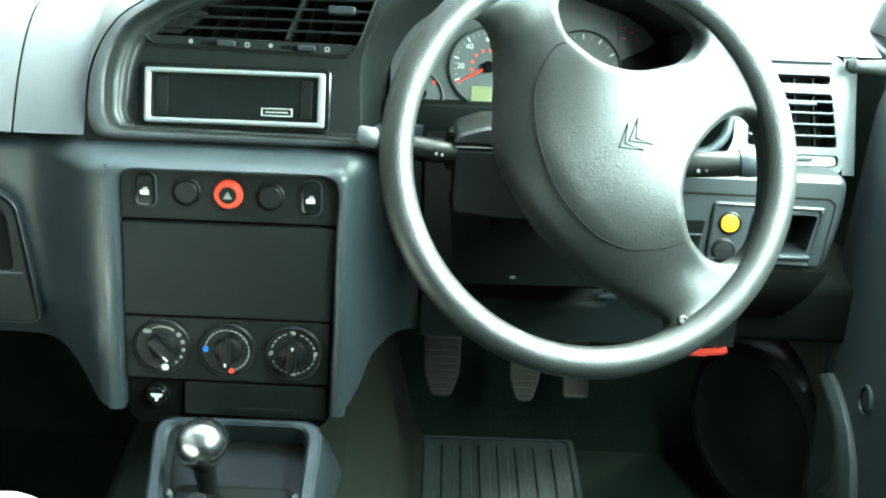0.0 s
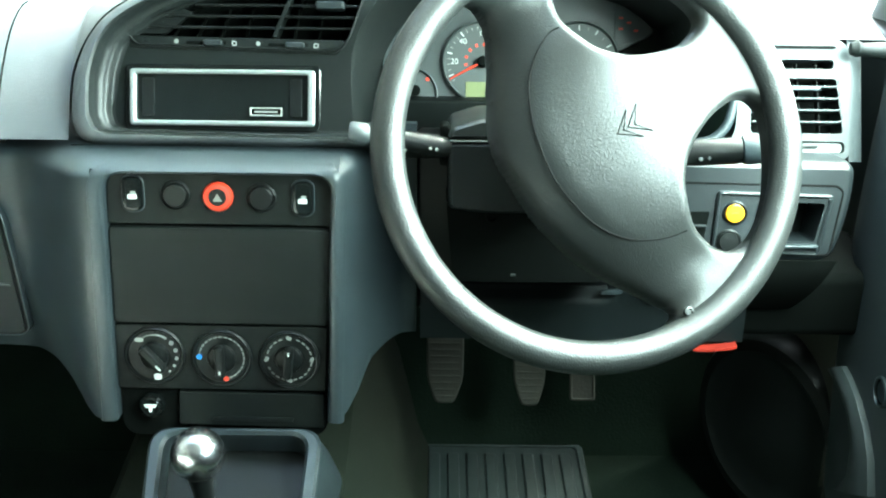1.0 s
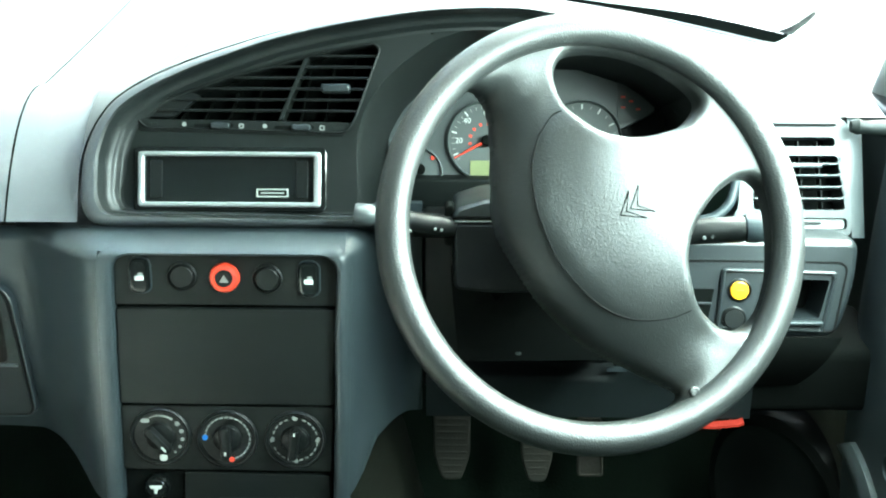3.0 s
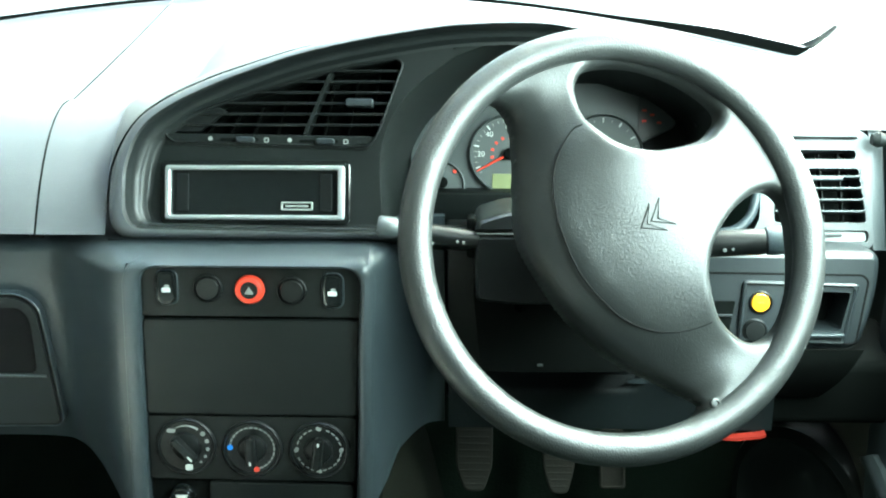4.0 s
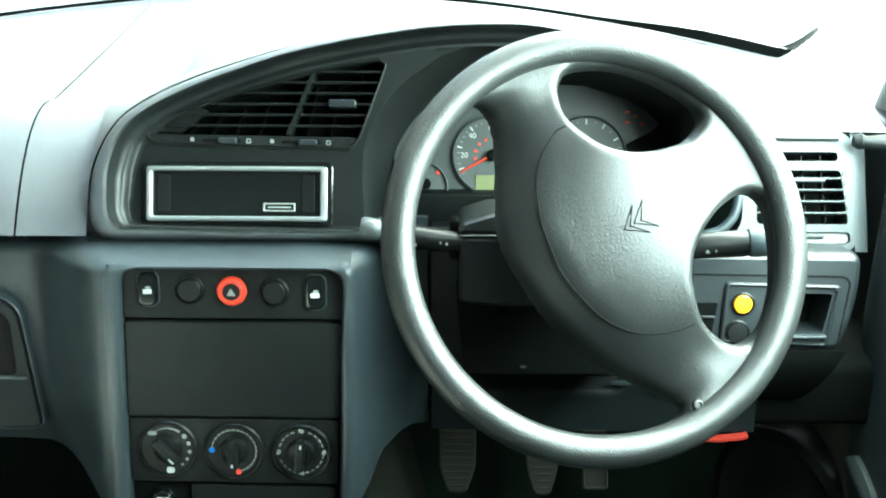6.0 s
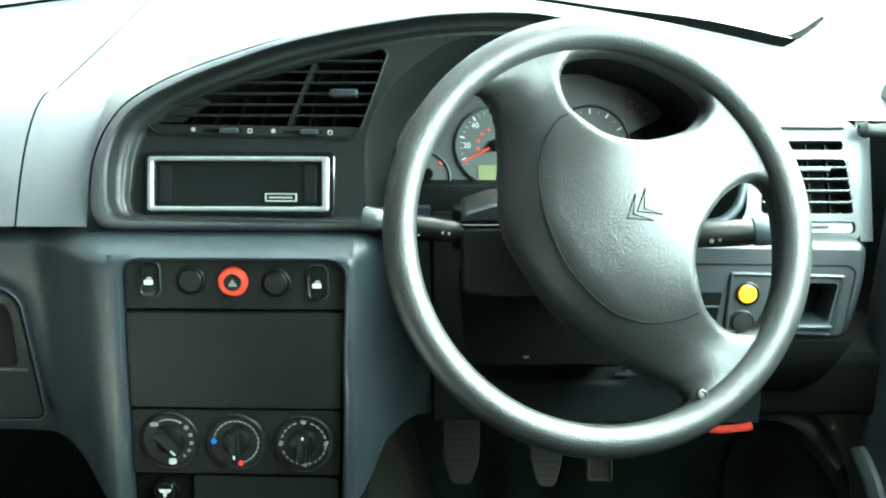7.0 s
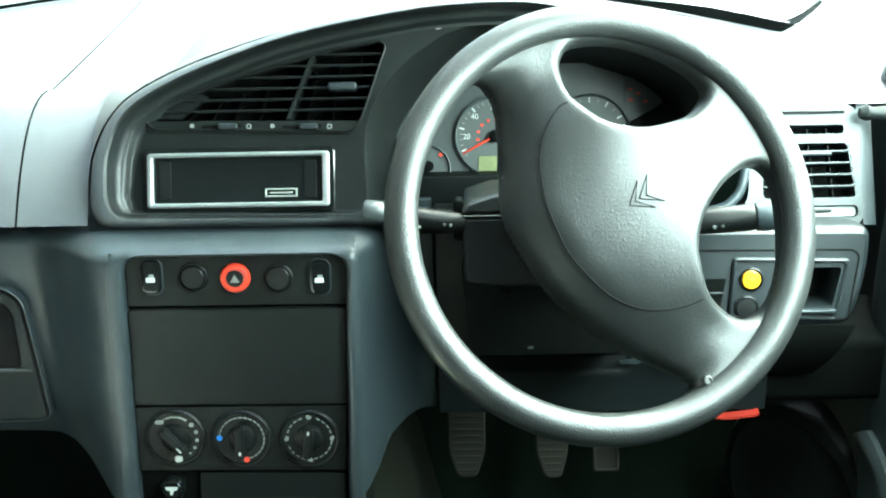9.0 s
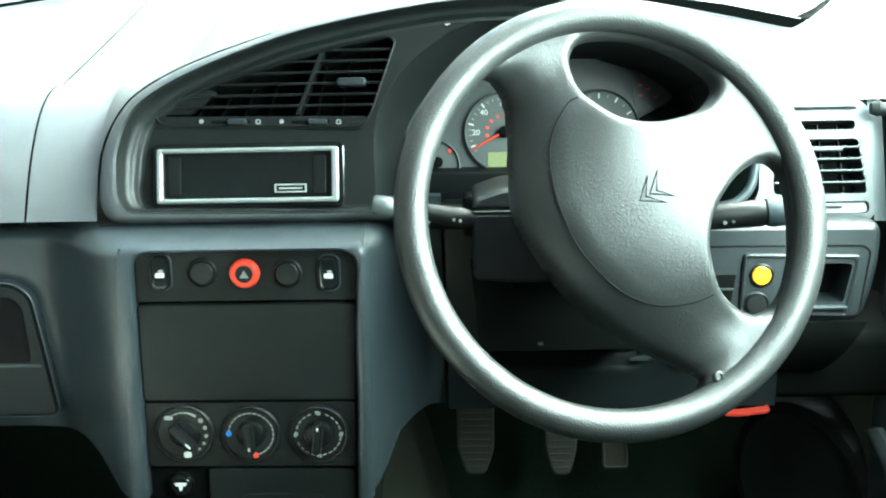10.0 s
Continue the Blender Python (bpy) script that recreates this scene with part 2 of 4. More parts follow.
def text(name, body, size, m, material, parent, x=0.0, y=0.0, z=0.0, rot=0.0):
    cu = bpy.data.curves.new(name, "FONT")
    cu.body, cu.size, cu.align_x, cu.align_y, cu.extrude = body, size, "CENTER", "CENTER", 0.1
    cu.materials.append(material)
    ob = new(name, cu)
    ob.parent = parent
    ob.matrix_parent_inverse = Matrix.Translation(parent.location).inverted()
    ob.matrix_basis = m @ Matrix.Translation((x, y, z)) @ Matrix.Rotation(radians(rot), 4, "Z")
    return ob


# boards on which the details lie
FA = basis((0.006, 1.131, 0.662), 20)
ST = basis((0.011, 1.063, 0.582), 5.7)
RV = basis((0.65, 1.21, 0.65), 20)
RL = basis((0.532, 1.119, 0.572), 10)
IN = basis((0.251, 1.278, 0.672), 20)
WH = basis((0.3549, 0.9531, 0.67), 26.1, 11.8)

# ---- cabin ----
# Added slab, out of view, that cuts the sky light from the left.
tagged(part("left_sky_blocker", box(-2.0, -1.8, -6, 8, -0.30, 3.8, 0.02), FELT, None), "added unseen dark slab blocking sky light from the left", "wall", kind="structure")
ground = part("ground", box(-60, 60, -60, 60, -0.36, -0.30), ASPHALT, None)
tagged(ground, "dark asphalt ground outside the car", "ground", kind="structure")
floor = part("floor", box(-0.76, 0.76, -1.3, 1.62, -0.05, 0.0), CARPET, None)
tagged(floor, "dark worn carpet of the car floor", "floor", kind="structure")
fire = sheet(lambda u, v: (u, lerp([(0, 1.50), (0.35, 1.62), (1, 1.66)], v), 0.72 * v), steps(-0.76, 0.76, 8), steps(0, 1, 8), (0, 0.04, 0))
tagged(part("wall_front", fire, CARPET, None), "dark carpeted bulkhead behind the pedals", "bulkhead", kind="structure")
roof = sheet(lambda u, v: (u, v, 1.27 - 0.06 * (u / 0.7) ** 2 - 0.05 * ease(0.3, 0.85, v)), steps(-0.66, 0.66, 10), steps(-1.25, 0.82, 12), (0, 0, 0.04))
tagged(part("ceiling", roof, LINING, None), "pale cloth roof lining of the car", "ceiling", kind="structure")
for side, nm in ((-1, "wall_left"), (1, "wall_right")):
    w = thing(nm, (side * 0.75, 0, 0), "dark car side with pale pillars", "car side", kind="structure")
    if side < 0:
        part("sill_panel", box(-0.78, -0.73, -1.3, 1.6, 0, 0.70, 0.01), DARK, w)
    else:
        part("sill_panel", box(0.755, 0.79, -1.3, 1.6, 0, 0.68, 0.01), DARK, w)
    part("rear_side_panel", sheet(lambda y, k: (side * (0.76 - 0.10 * k), y, 0.66 + 0.60 * k), steps(-1.3, 0.02, 4), steps(0, 1, 6), (side * 0.03, 0, 0)), FELT, w, "grey trimmed side panel")
    part("front_pillar", tube([(side * 0.80, 1.50, 0.66), (side * 0.76, 1.25, 0.90), (side * 0.67, 0.80, 1.22)], [0.022, 0.022, 0.03], 12), PILLAR, w)
    pane = part("side_glass", sheet(lambda u, v: (side * (0.775 - 0.11 * v), u, 0.68 + 0.55 * v), steps(0.02, 1.0, 4), steps(0, 1, 4), (side * 0.004, 0, 0)), GLASS, w)
    pane.visible_shadow = False
back = part("wall_rear", box(-0.80, 0.80, -1.34, -1.27, 0, 1.28, 0.01), FELT, None)
tagged(back, "dark rear panel closing the cabin", "rear panel", kind="structure")


def screen_base(x):
    k = 1 - (x / 0.68) ** 2
    return 1.50 + 0.25 * k, 0.731 + 0.058 * k


def screen(u, v):
    y, z = screen_base(max(-0.7, min(0.7, u)))
    return (u * (1 - 0.12 * v), y + (0.82 - y) * v, z + (1.215 - z) * v + 0.03 * math.sin(math.pi * v))


wsc = thing("window_1", (0, 1.5, 0.74), "curved laminated windscreen with a black lower border", "windscreen", kind="structure")
pane = part("pane", sheet(screen, steps(-0.78, 0.78, 28), steps(0.03, 1, 8), (0, 0.005, 0.002)), GLASS, wsc)
pane.visible_shadow = False


def border(u, v):
    """Black band that runs along the lower edge and turns up round the corner."""
    a = abs(u)
    s = 1 if u >= 0 else -1
    w = 0.005 + 0.012 * ease(0.40, 0.64, a)
    if a < 0.650:
        x, y, z = screen(s * a, 0.0)
        d = (0, 0, 1)
    else:
        t = (a - 0.650) / 0.158
        y0, z0 = screen_base(0.650)
        x, y, z = s * (0.650 + 0.052 * t), y0 - 0.03 * t, z0 + 0.026 * t + 0.03 * t * t
        ang = radians(62) * t
        d = (-math.sin(ang) * s, 0, math.cos(ang))
        w *= 1 - 0.9 * t
    return (x + d[0] * w * v, y - 0.006, z + d[2] * w * v)


part("black_border", sheet(border, steps(-0.785, 0.785, 120), [0, 0.5, 1], (0, 0.003, 0)), PIT, wsc)
bonnet = sheet(lambda u, k: (u, screen_base(u)[0] + 0.03 + k * (1.0 - 0.25 * (u / 0.7) ** 2), screen_base(u)[1] + 0.01 + 0.05 * math.sin(2.0 * k) - 0.10 * k * k), steps(-0.72, 0.72, 24), steps(0, 1, 12), (0, 0, -0.02))
tagged(part("bonnet", bonnet, BODY, None), "pale painted car bonnet beyond the windscreen", "bonnet", kind="structure")

# ---- dashboard ----
dash = thing("dashboard", (0.0, 1.2, 0.35), "charcoal and blue-grey moulded plastic car dashboard", "dashboard")

# brow: stations along the outer edge of the hood, in the fascia board's millimetres
BROW = [(-152, -46), (-151, -25), (-150, 0), (-147, 22), (-139, 44), (-130, 60), (-117, 76), (-98, 90), (-74, 103), (-46, 115), (-17, 125.5), (40, 143.6), (97, 156.6),
        (154, 166), (200, 171), (260, 173), (310, 170), (380, 155), (440, 130), (490, 95), (520, 66)]


def pad_profile(x, v0, k):
    """Skin from the hood's edge back to the windscreen; k in 0..1."""
    p0 = FA @ Vector((x, v0, 22))
    yb, zb = screen_base(p0.x)
    top = max(p0.z + 0.005, 0.752)
    if k < 0.5:
        t = k / 0.5
        q0, q1, q2 = Vector((p0.x, p0.y, p0.z)), Vector((p0.x, p0.y + 0.03 + 0.36 * (top - p0.z), top)), Vector((p0.x, p0.y + 0.16, top - 0.020))
        return (1 - t) ** 2 * q0 + 2 * t * (1 - t) * q1 + t * t * q2
    t = (k - 0.5) / 0.5
    q0, q2 = Vector((p0.x, p0.y + 0.16, top - 0.020)), Vector((p0.x, yb + 0.008, zb - 0.001))
    q1 = Vector((p0.x, (q0.y + q2.y) / 2, (q0.z + q2.z) / 2 - 0.004))
    return (1 - t) ** 2 * q0 + 2 * t * (1 - t) * q1 + t * t * q2


brow_pts = smooth_path([(a, b, 0) for a, b in BROW], 4)
rows = [[pad_profile(x, v, k) for k in steps(0, 1, 20)] for x, v, _ in brow_pts]
bm = loft([[pad_profile(x, -46, k) for k in steps(0, 1, 20)] for x in (-223, -217, -190, -160)] + rows, False)
part("top_pad", bm, PAD, dash, "grained charcoal dash top pad")
bm = loft([[pad_profile(x, -46, k) for k in steps(0, 1, 20)] for x in (-720, -600, -450, -300, -234, -225.2)], False)
part("airbag_panel", bm, PAD, dash, "separate grained passenger airbag panel")
bm = loft([[pad_profile(x, -46, k) + Vector((0, 0.006, -0.006)) for k in steps(0, 1, 20)] for x in (-232, -217)], False)
part("panel_gap", bm, GROOVE, dash)

# rolled lip of the hood: outside edge, crown, inside edge, wall down to the fascia
lip_out = [(250, -50), (100, -50), (0, -50), (-100, -50), (-128, -49), (-142, -44), (-149, -32), (-151, -18)] + BROW[2:-3]
lip_in = [(250, -42), (100, -41.5), (0, -40), (-97, -38.5), (-112, -37.5), (-121, -34), (-127, -22), (-128, -10), (-128, 2), (-127, 20), (-121, 42), (-114, 56), (-103, 69), (-86, 81), (-66, 92), (-40, 104), (-12, 115), (43, 134), (99, 147.5),
          (154, 157.5), (200, 164), (260, 167), (310, 164), (375, 149)]
lip_out = [(x, v) for x, v, _ in smooth_path([(a, b, 0) for a, b in lip_out], 5)]
lip_in = [(x, v) for x, v, _ in smooth_path([(a, b, 0) for a, b in lip_in], 5)]


def between(k, h):
    r = []
    for (a, b), (c, d) in zip(lip_out, lip_in):
        r.append((a + (c - a) * k, b + (d - b) * k, h))
    return r


def inner(k, h):
    r = []
    for a, b in lip_in:
        d = Vector((min(max(a, -75), 400) - a, min(50, max(b, 20)) - b))
        d = d.normalized() if d.length > 1 else Vector((1, 0))
        r.append((a + d.x * k, b + d.y * k * (0.75 if b > 50 else 0.4), h))
    return r


# Crown takes the paler pad colour, for the highlight on the lip's top.
bm = loft([between(0, 13), between(0.05, 18), between(0.16, 24), between(0.35, 29), between(0.6, 32), between(0.82, 32.6)], False)
part("hood_crown", bm, PAD, dash, "grained crown of the instrument hood", FA)
# Inner side of the same lip, coloured darker as its shaded side.
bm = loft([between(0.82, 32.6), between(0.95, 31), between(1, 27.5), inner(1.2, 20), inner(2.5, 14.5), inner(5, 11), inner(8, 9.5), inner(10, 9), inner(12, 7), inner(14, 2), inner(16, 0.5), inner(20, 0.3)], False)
part("hood_lip", bm, LIPM, dash, "rolled lip of the instrument hood, darkened for shade", FA)
# dark shelf under the radio
bm = sheet(lambda x, k: FA @ Vector((x, -50 - 9 * k, 22 - 44 * k)), steps(-150, 250, 10), steps(0, 1, 4))
part("under_lip", bm, DARK, dash)

# fascia board with the vent opening
VENT = [(-99, 60), (-90, 50), (113, 45), (123, 57), (150, 133), (143, 139), (95, 131), (-10, 102), (-94, 72)]
vent_loop = round_poly(VENT, 8)
fascia_out = [(-134, -40), (127, -42), (127, -14), (125, 20), (126, 44), (132, 66), (140, 82), (154, 102), (172, 119), (205, 142), (190, 160), (142, 158), (65, 144), (-12, 124), (-70, 100), (-112, 78), (-134, 44), (-140, 10)]
bm = holed(fascia_out, [inset(vent_loop, 2.5)], 0, -30)
part("fascia", bm, FASCIA, dash, "matt charcoal fascia panel", FA)
# binnacle tunnel behind the wheel
tun_a = [(127, -42), (127, -14), (125, 20), (126, 44), (132, 66), (140, 82), (154, 102), (172, 119), (205, 142), (260, 162), (310, 158), (372, 142), (425, 118), (465, 88), (478, 40), (470, -20), (440, -42), (350, -43), (250, -43), (180, -43)]
tun_b = [(145, -60), (145, -20), (147, 20), (150, 44), (156, 62), (166, 82), (180, 98), (200, 112), (225, 126), (265, 138), (310, 134), (368, 134), (422, 117), (462, 92), (476, 45), (468, -20), (430, -56), (350, -60), (250, -60), (190, -60)]
bm = loft([at_h(inset(tun_a[::-1], -7), -1.6), at_h(tun_a[::-1], -1), at_h(inset(tun_a[::-1], 2), -4), at_h(tun_b[::-1], -160)], True, False, True)
part("binnacle", bm, FASCIA, dash, "deep black instrument recess", FA)

# lower dash
def low_y(x, z):
    a = x - 0.0
    base = 1.0483 + 0.0998 * (min(z, 0.60) - 0.582)
    left = base + 0.062 * ease(0.116, 0.215, -a)
    right = base + 0.115 * ease(0.118, 0.185, a)
    y = right if a > 0 else left
    r = max(0.0, (z - 0.600) / 0.023)
    y += 0.070 * (1 - math.sqrt(max(0.0, 1 - min(1.0, r) ** 2)))
    y += 0.03 * ease(0.46, 0.30, z) * ease(0.12, 0.2, abs(a))
    return y


LOWEDGE = [(-0.74, 0.386), (-0.27, 0.394), (-0.234, 0.393), (-0.205, 0.391), (-0.183, 0.386), (-0.163, 0.378), (-0.148, 0.366), (-0.139, 0.356), (-0.131, 0.350), (-0.116, 0.348), (0.118, 0.348), (0.129, 0.356), (0.139, 0.369), (0.150, 0.389), (0.165, 0.388), (0.175, 0.386), (0.74, 0.384)]


def low_pt(x, k):
    zb = lerp(LOWEDGE, x)
    z = zb + (0.623 - zb) * k
    return (x, low_y(x, z), z)


xs_l = steps(-0.74, -0.26, 8) + steps(-0.25, -0.116, 30)
KS = steps(0, 0.88, 20) + steps(0.89, 1, 16)
bm = sheet(low_pt, xs_l, KS, (0, 0.05, 0))
part("lower_panel", bm, LOWER, dash, "blue-grey lower dash with rounded ledge")
xs_r = steps(0.1235, 0.197, 24)
xs_k = steps(0.202, 0.56, 40)
bm = sheet(lambda x, k: (x, min(low_pt(x, k)[1], 1.172), low_pt(x, k)[2]) if x < 0.2 else (x, 1.146 + 0.012 * ease(0.75, 1.0, k), lerp(LOWEDGE, x) + (0.052 + 0.03 * ease(0.40, 0.425, x)) * k), xs_r, KS, (0, 0.01, 0))
part("side_cheek", bm, LOWER, dash)
bm = sheet(lambda x, k: (x, 1.142 + 0.014 * ease(0.75, 1.0, k), lerp(LOWEDGE, x) + (0.060 + 0.03 * ease(0.405, 0.425, x)) * k), xs_k, steps(0, 1, 12), (0, 0.05, 0))
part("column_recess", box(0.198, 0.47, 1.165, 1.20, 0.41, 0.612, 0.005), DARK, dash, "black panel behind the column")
part("knee_panel", bm, KNEE, dash, "blue-grey knee panel under the column, darkened for shade")
bm = sheet(lambda x, k: (x, low_y(0, 0.623 - 0.0135 * k), 0.623 - 0.0135 * k), steps(-0.1165, 0.1245, 10), steps(0, 1, 20), (0, 0.05, 0))
part("ledge", bm, LOWER, dash)

# ---- centre stack ----
stack = thing("centre_stack", (0.009, 1.08, 0.35), "black centre console panel with switches and heater dials", "console")
si = round_poly([(-118, -262), (97, -262), (101, -136), (106, 23), (-115, 23), (-117, -136)], 22, 8)
arch = [(-118, -238), (-117.5, -195), (-117, -136), (-116, -60)] + [q for q in round_poly([(-116, -60), (-115, 23), (106, 22.6), (102, -60)], 20, 8) if q[1] > -40] + [(102, -60), (101, -136), (99, -195), (97.6, -238)]


def arch_out(d, h):
    """The arch moved outwards by d, at height h."""
    out = []
    for i, (x, y) in enumerate(arch):
        a, b = Vector(arch[max(i - 1, 0)]), Vector(arch[min(i + 1, len(arch) - 1)])
        t = (b - a).normalized()
        u, v = x - t.y * d, y + t.x * d
        z = 0.582 + 0.001 * v
        flush = 1000 * (1.063 + 0.0998 * (z - 0.582) - low_y(0.011 + 0.001 * u, z))
        out.append((u, v, min(h, flush + 0.5) - (2.5 if d > 15 else 0)))
    return out


rings = [arch_out(0, -8), arch_out(0, 9), arch_out(0.8, 11.5), arch_out(2.6, 13.4), arch_out(5, 14.4), arch_out(9, 14.9), arch_out(11, 15.2), arch_out(13, 15.4), arch_out(15, 15.4), arch_out(17, 15)]
part("surround", loft(rings, False), LOWER, stack, "rounded blue-grey surround of the stack", ST)
part("back_panel", plate(inset(si, 0.5), -12, -3, 0.6), PIT, stack, "", ST)
part("switch_panel", plate([q for q in round_poly([(-115.6, -29.2), (103.6, -30), (104.6, 23.6), (-114.4, 24)], 19, 8) if q[1] > -8] + [(-115.6, -29.2), (103.6, -30)], -6, 2, 0.8), FASCIA, stack, "", ST)
part("blank_panel", plate(round_poly([(-116.8, -133.6), (98.6, -135), (102.4, -33.6), (-115.4, -32.4)], 5), -6, 4, 1.4), FASCIA, stack, "smooth matt charcoal cubby cover", ST)
part("heater_panel", plate(round_poly([(-117.6, -206), (95.4, -208), (98, -137.4), (-117, -136)], 4), -6, 2, 0.8), FASCIA, stack, "", ST)
tray = part("drawer", plate(round_poly([(-57, -247), (94, -250), (94, -212), (-56, -209)], 3), -6, 2, 1.2), FASCIA, stack, "black pull-out ashtray drawer", ST)
part("finger_grip", plate(rr(84, 5, 2.4, 20, -240), 1, 3.6, 0.8), DARK, tray, "", ST)

for x, y in ((-89, 1), (77, -2)):
    part("switch_bezel", frame_ring(rr(23, 38, 9, x, y), rr(19, 34, 7, x, y), 1, 3, 0.8), LOWER, stack, "", ST)
    b = part("window_switch", plate(rr(19, 34, 7, x, y), 1, 7, 2.5), GLOSS, stack, "glossy black rocker switch", ST)
    part("icon", plate(rr(9, 5, 1, x, y - 2), 6.6, 7.3, 0.2), WHITE, b, "", ST)
    part("icon_tab", plate(rr(5, 3, 0.5, x + 1, y + 2), 6.6, 7.3, 0.2), PRINT, b, "", ST)
for x, y in ((-48, 0), (36, -2)):
    part("blanking_plug", lathe([(15, 1), (15, 3.6), (13.6, 4.4), (13.2, 3.4), (12.4, 3.2), (11.6, 5.4), (10.6, 6.2), (0.02, 6.2)], 36, x, y), DARK, stack, "round black blanking plug", ST)
hz = part("hazard_switch", lathe([(15, 1), (15, 4), (13.8, 6.6), (12.0, 7.4), (9.2, 6.6), (0.02, 6.2)], 36, -6, -1), RED, stack, "round red hazard switch", ST)
part("switch_centre", lathe([(8.6, 6.4), (8.6, 7.2), (0.02, 7.4)], 30, -6, -1), DARK, hz, "", ST)
tri = [(-6.0 + 5.4 * math.sin(a), -2.2 + 5.4 * math.cos(a)) for a in (0, -2.094, -4.189)]
part("triangle", plate(round_poly(tri, 0.8, 2), 7.3, 7.9, 0.2), PRINT, hz, "pale warning triangle", ST)

# heater dials
for cx, cy, rot, kind in ((-78, -169, 42, 0), (-10, -171, 2, 1), (59, -172, -6, 2)):
    d = part("heater_dial", lathe([(31, 1), (31, 4), (29.4, 6), (27.6, 5.4), (26.6, 3.6), (15, 3.6), (13.6, 7), (11, 8.4), (0.02, 8.6)], 48, cx, cy), DARK, stack, "round black heater dial", ST)
    r = Matrix.Translation((cx, cy, 0)) @ Matrix.Rotation(radians(rot), 4, "Z")
    part("grip", plate(rr(9.5, 34, 4, 0, 0), 10, 20, 2.5), DARK, d, "", ST @ r)
    part("pointer", plate(rr(2.0, 7 if kind == 0 else 4, 0.9, 0, -10 if kind != 2 else 12), 19.6, 20.4, 0.2), WHITE, d, "", ST @ r)
    if kind == 0:
        part("scale_arc", tube([(cx + 22.4 * math.cos(radians(a)), cy + 22.4 * math.sin(radians(a)), 3.9) for a in steps(118, 55, 14)], steps(0.4, 1.3, 14), 6), PRINT, d, "", ST)
        for k, a in enumerate((38, 15, -8, -30, -50)):
            part("scale_mark", lathe([(2.6 - 0.3 * k, 3.5), (2.6 - 0.3 * k, 4.2), (0.02, 4.3)], 10, cx + 22.4 * math.cos(radians(a)), cy + 22.4 * math.sin(radians(a))), PRINT, d, "", ST)
        part("scale_icon", plate(rr(9, 4.5, 2, cx - 15, cy + 17), 3.5, 4.2, 0.2), PRINT, d, "", ST)
        part("scale_icon", plate(rr(8, 7, 2.5, cx + 2, cy - 23.5), 3.5, 4.2, 0.2), WHITE, d, "", ST)
    else:
        n = 20 if kind == 1 else 24
        span = (-80, 170) if kind == 1 else (-60, 300)
        for k in range(n):
            a = span[0] + (span[1] - span[0]) * k / (n - 1)
            if kind == 2 and min(abs((a - c + 180) % 360 - 180) for c in (0, 90, 180, 270)) < 13:
                continue
            m = Matrix.Translation((cx, cy, 0)) @ Matrix.Rotation(radians(a), 4, "Z")
            part("scale_mark", plate(rr(1.6, 4.2, 0.6, 22.8, 0, 2), 3.5, 4.2, 0.2), PRINT, d, "", ST @ m)
        if kind == 1:
            part("cold_dot", lathe([(3.0, 3.5), (3.0, 4.3), (0.02, 4.4)], 16, cx - 22.6, cy + 1), BLUE, d, "blue cold mark", ST)
            part("hot_dot", lathe([(3.0, 3.5), (3.0, 4.3), (0.02, 4.4)], 16, cx + 4, cy - 23), RED, d, "red hot mark", ST)
        else:
            for a in (0, 90, 180, 270):
                m = Matrix.Translation((cx, cy, 0)) @ Matrix.Rotation(radians(a), 4, "Z")
                part("scale_icon", plate(round_poly([(20.5, -2), (24, -3.4), (24.6, -1), (26, 0.6), (24.6, 3), (21.6, 2)], 0.8, 2), 3.5, 4.2, 0.2), PRINT, d, "", ST @ m)

knob = part("lighter_knob", lathe([(14, -4), (14, 2), (12.5, 4.4), (11, 3.6), (10.5, 6), (9, 7.2), (0.02, 7)], 32, -85, -226), GLOSS, stack, "round black rear heater switch", ST)
part("icon", plate(round_poly([(-92, -222), (-78, -222), (-80, -226), (-83, -226), (-84, -231), (-87, -231), (-87, -226), (-90, -226)], 0.8, 2), 6.9, 7.6, 0.2), WHITE, knob, "", ST)

# glove box pull
glove = thing("glove_box", (-0.32, 1.12, 0.45), "dark glove box pull recessed in the lower dash", "glove box")
GB = basis((-0.245, 1.097, 0.500), 4)
gl = round_poly([(-140, 60), (3, 60), (21, 46), (26, 9), (38, -86), (-140, -88)][::-1], 13, 5)
gi = round_poly([(-134, 46), (2, 46), (12, 34), (15, -27), (-134, -27)][::-1], 10, 5)
part("gap", plate(gl, -14, 5.5, 0.5), GROOVE, glove, "", GB)
part("rim", frame_ring(inset(gl, -1.5), inset(gl, 0.2), -6, 6.4, 0.6), LOWER, glove, "", GB)
part("lid", holed(inset(gl, 3.2), [gi], 8.2, -10), KNEE, glove, "blue-grey lid, darkened for shade", GB)
# Recess back painted near black as the shade inside the pull.
part("recess", plate(inset(gi, -1), -16, -8, 0.5), PIT, glove, "finger recess with its shade put into the colour", GB)
part("recess_ramp", sheet(lambda x, k: GB @ Vector((x, 44 - 66 * k, 7.5 - 15 * math.sin(math.pi * (0.15 + 0.55 * k)))), steps(-134, 11, 12), steps(0, 1, 8)), DARK, glove)
part("pull_lip", tube([GB @ Vector((x, -29 - 0.004 * x, 8.4)) for x in steps(-136, 24, 8)], 0.0018, 8), VENTM, glove, "paler edge of the pull")

# ---- radio ----
radio = thing("car_radio", (0.003, 1.13, 0.635), "black car radio in a silver frame in the fascia", "radio")
part("black_bezel", frame_ring(rr(196, 66, 6, -3, -1.5), rr(184, 55, 3, -3, -1.5), -1, 3, 1.2), GLOSS, radio, "", FA)
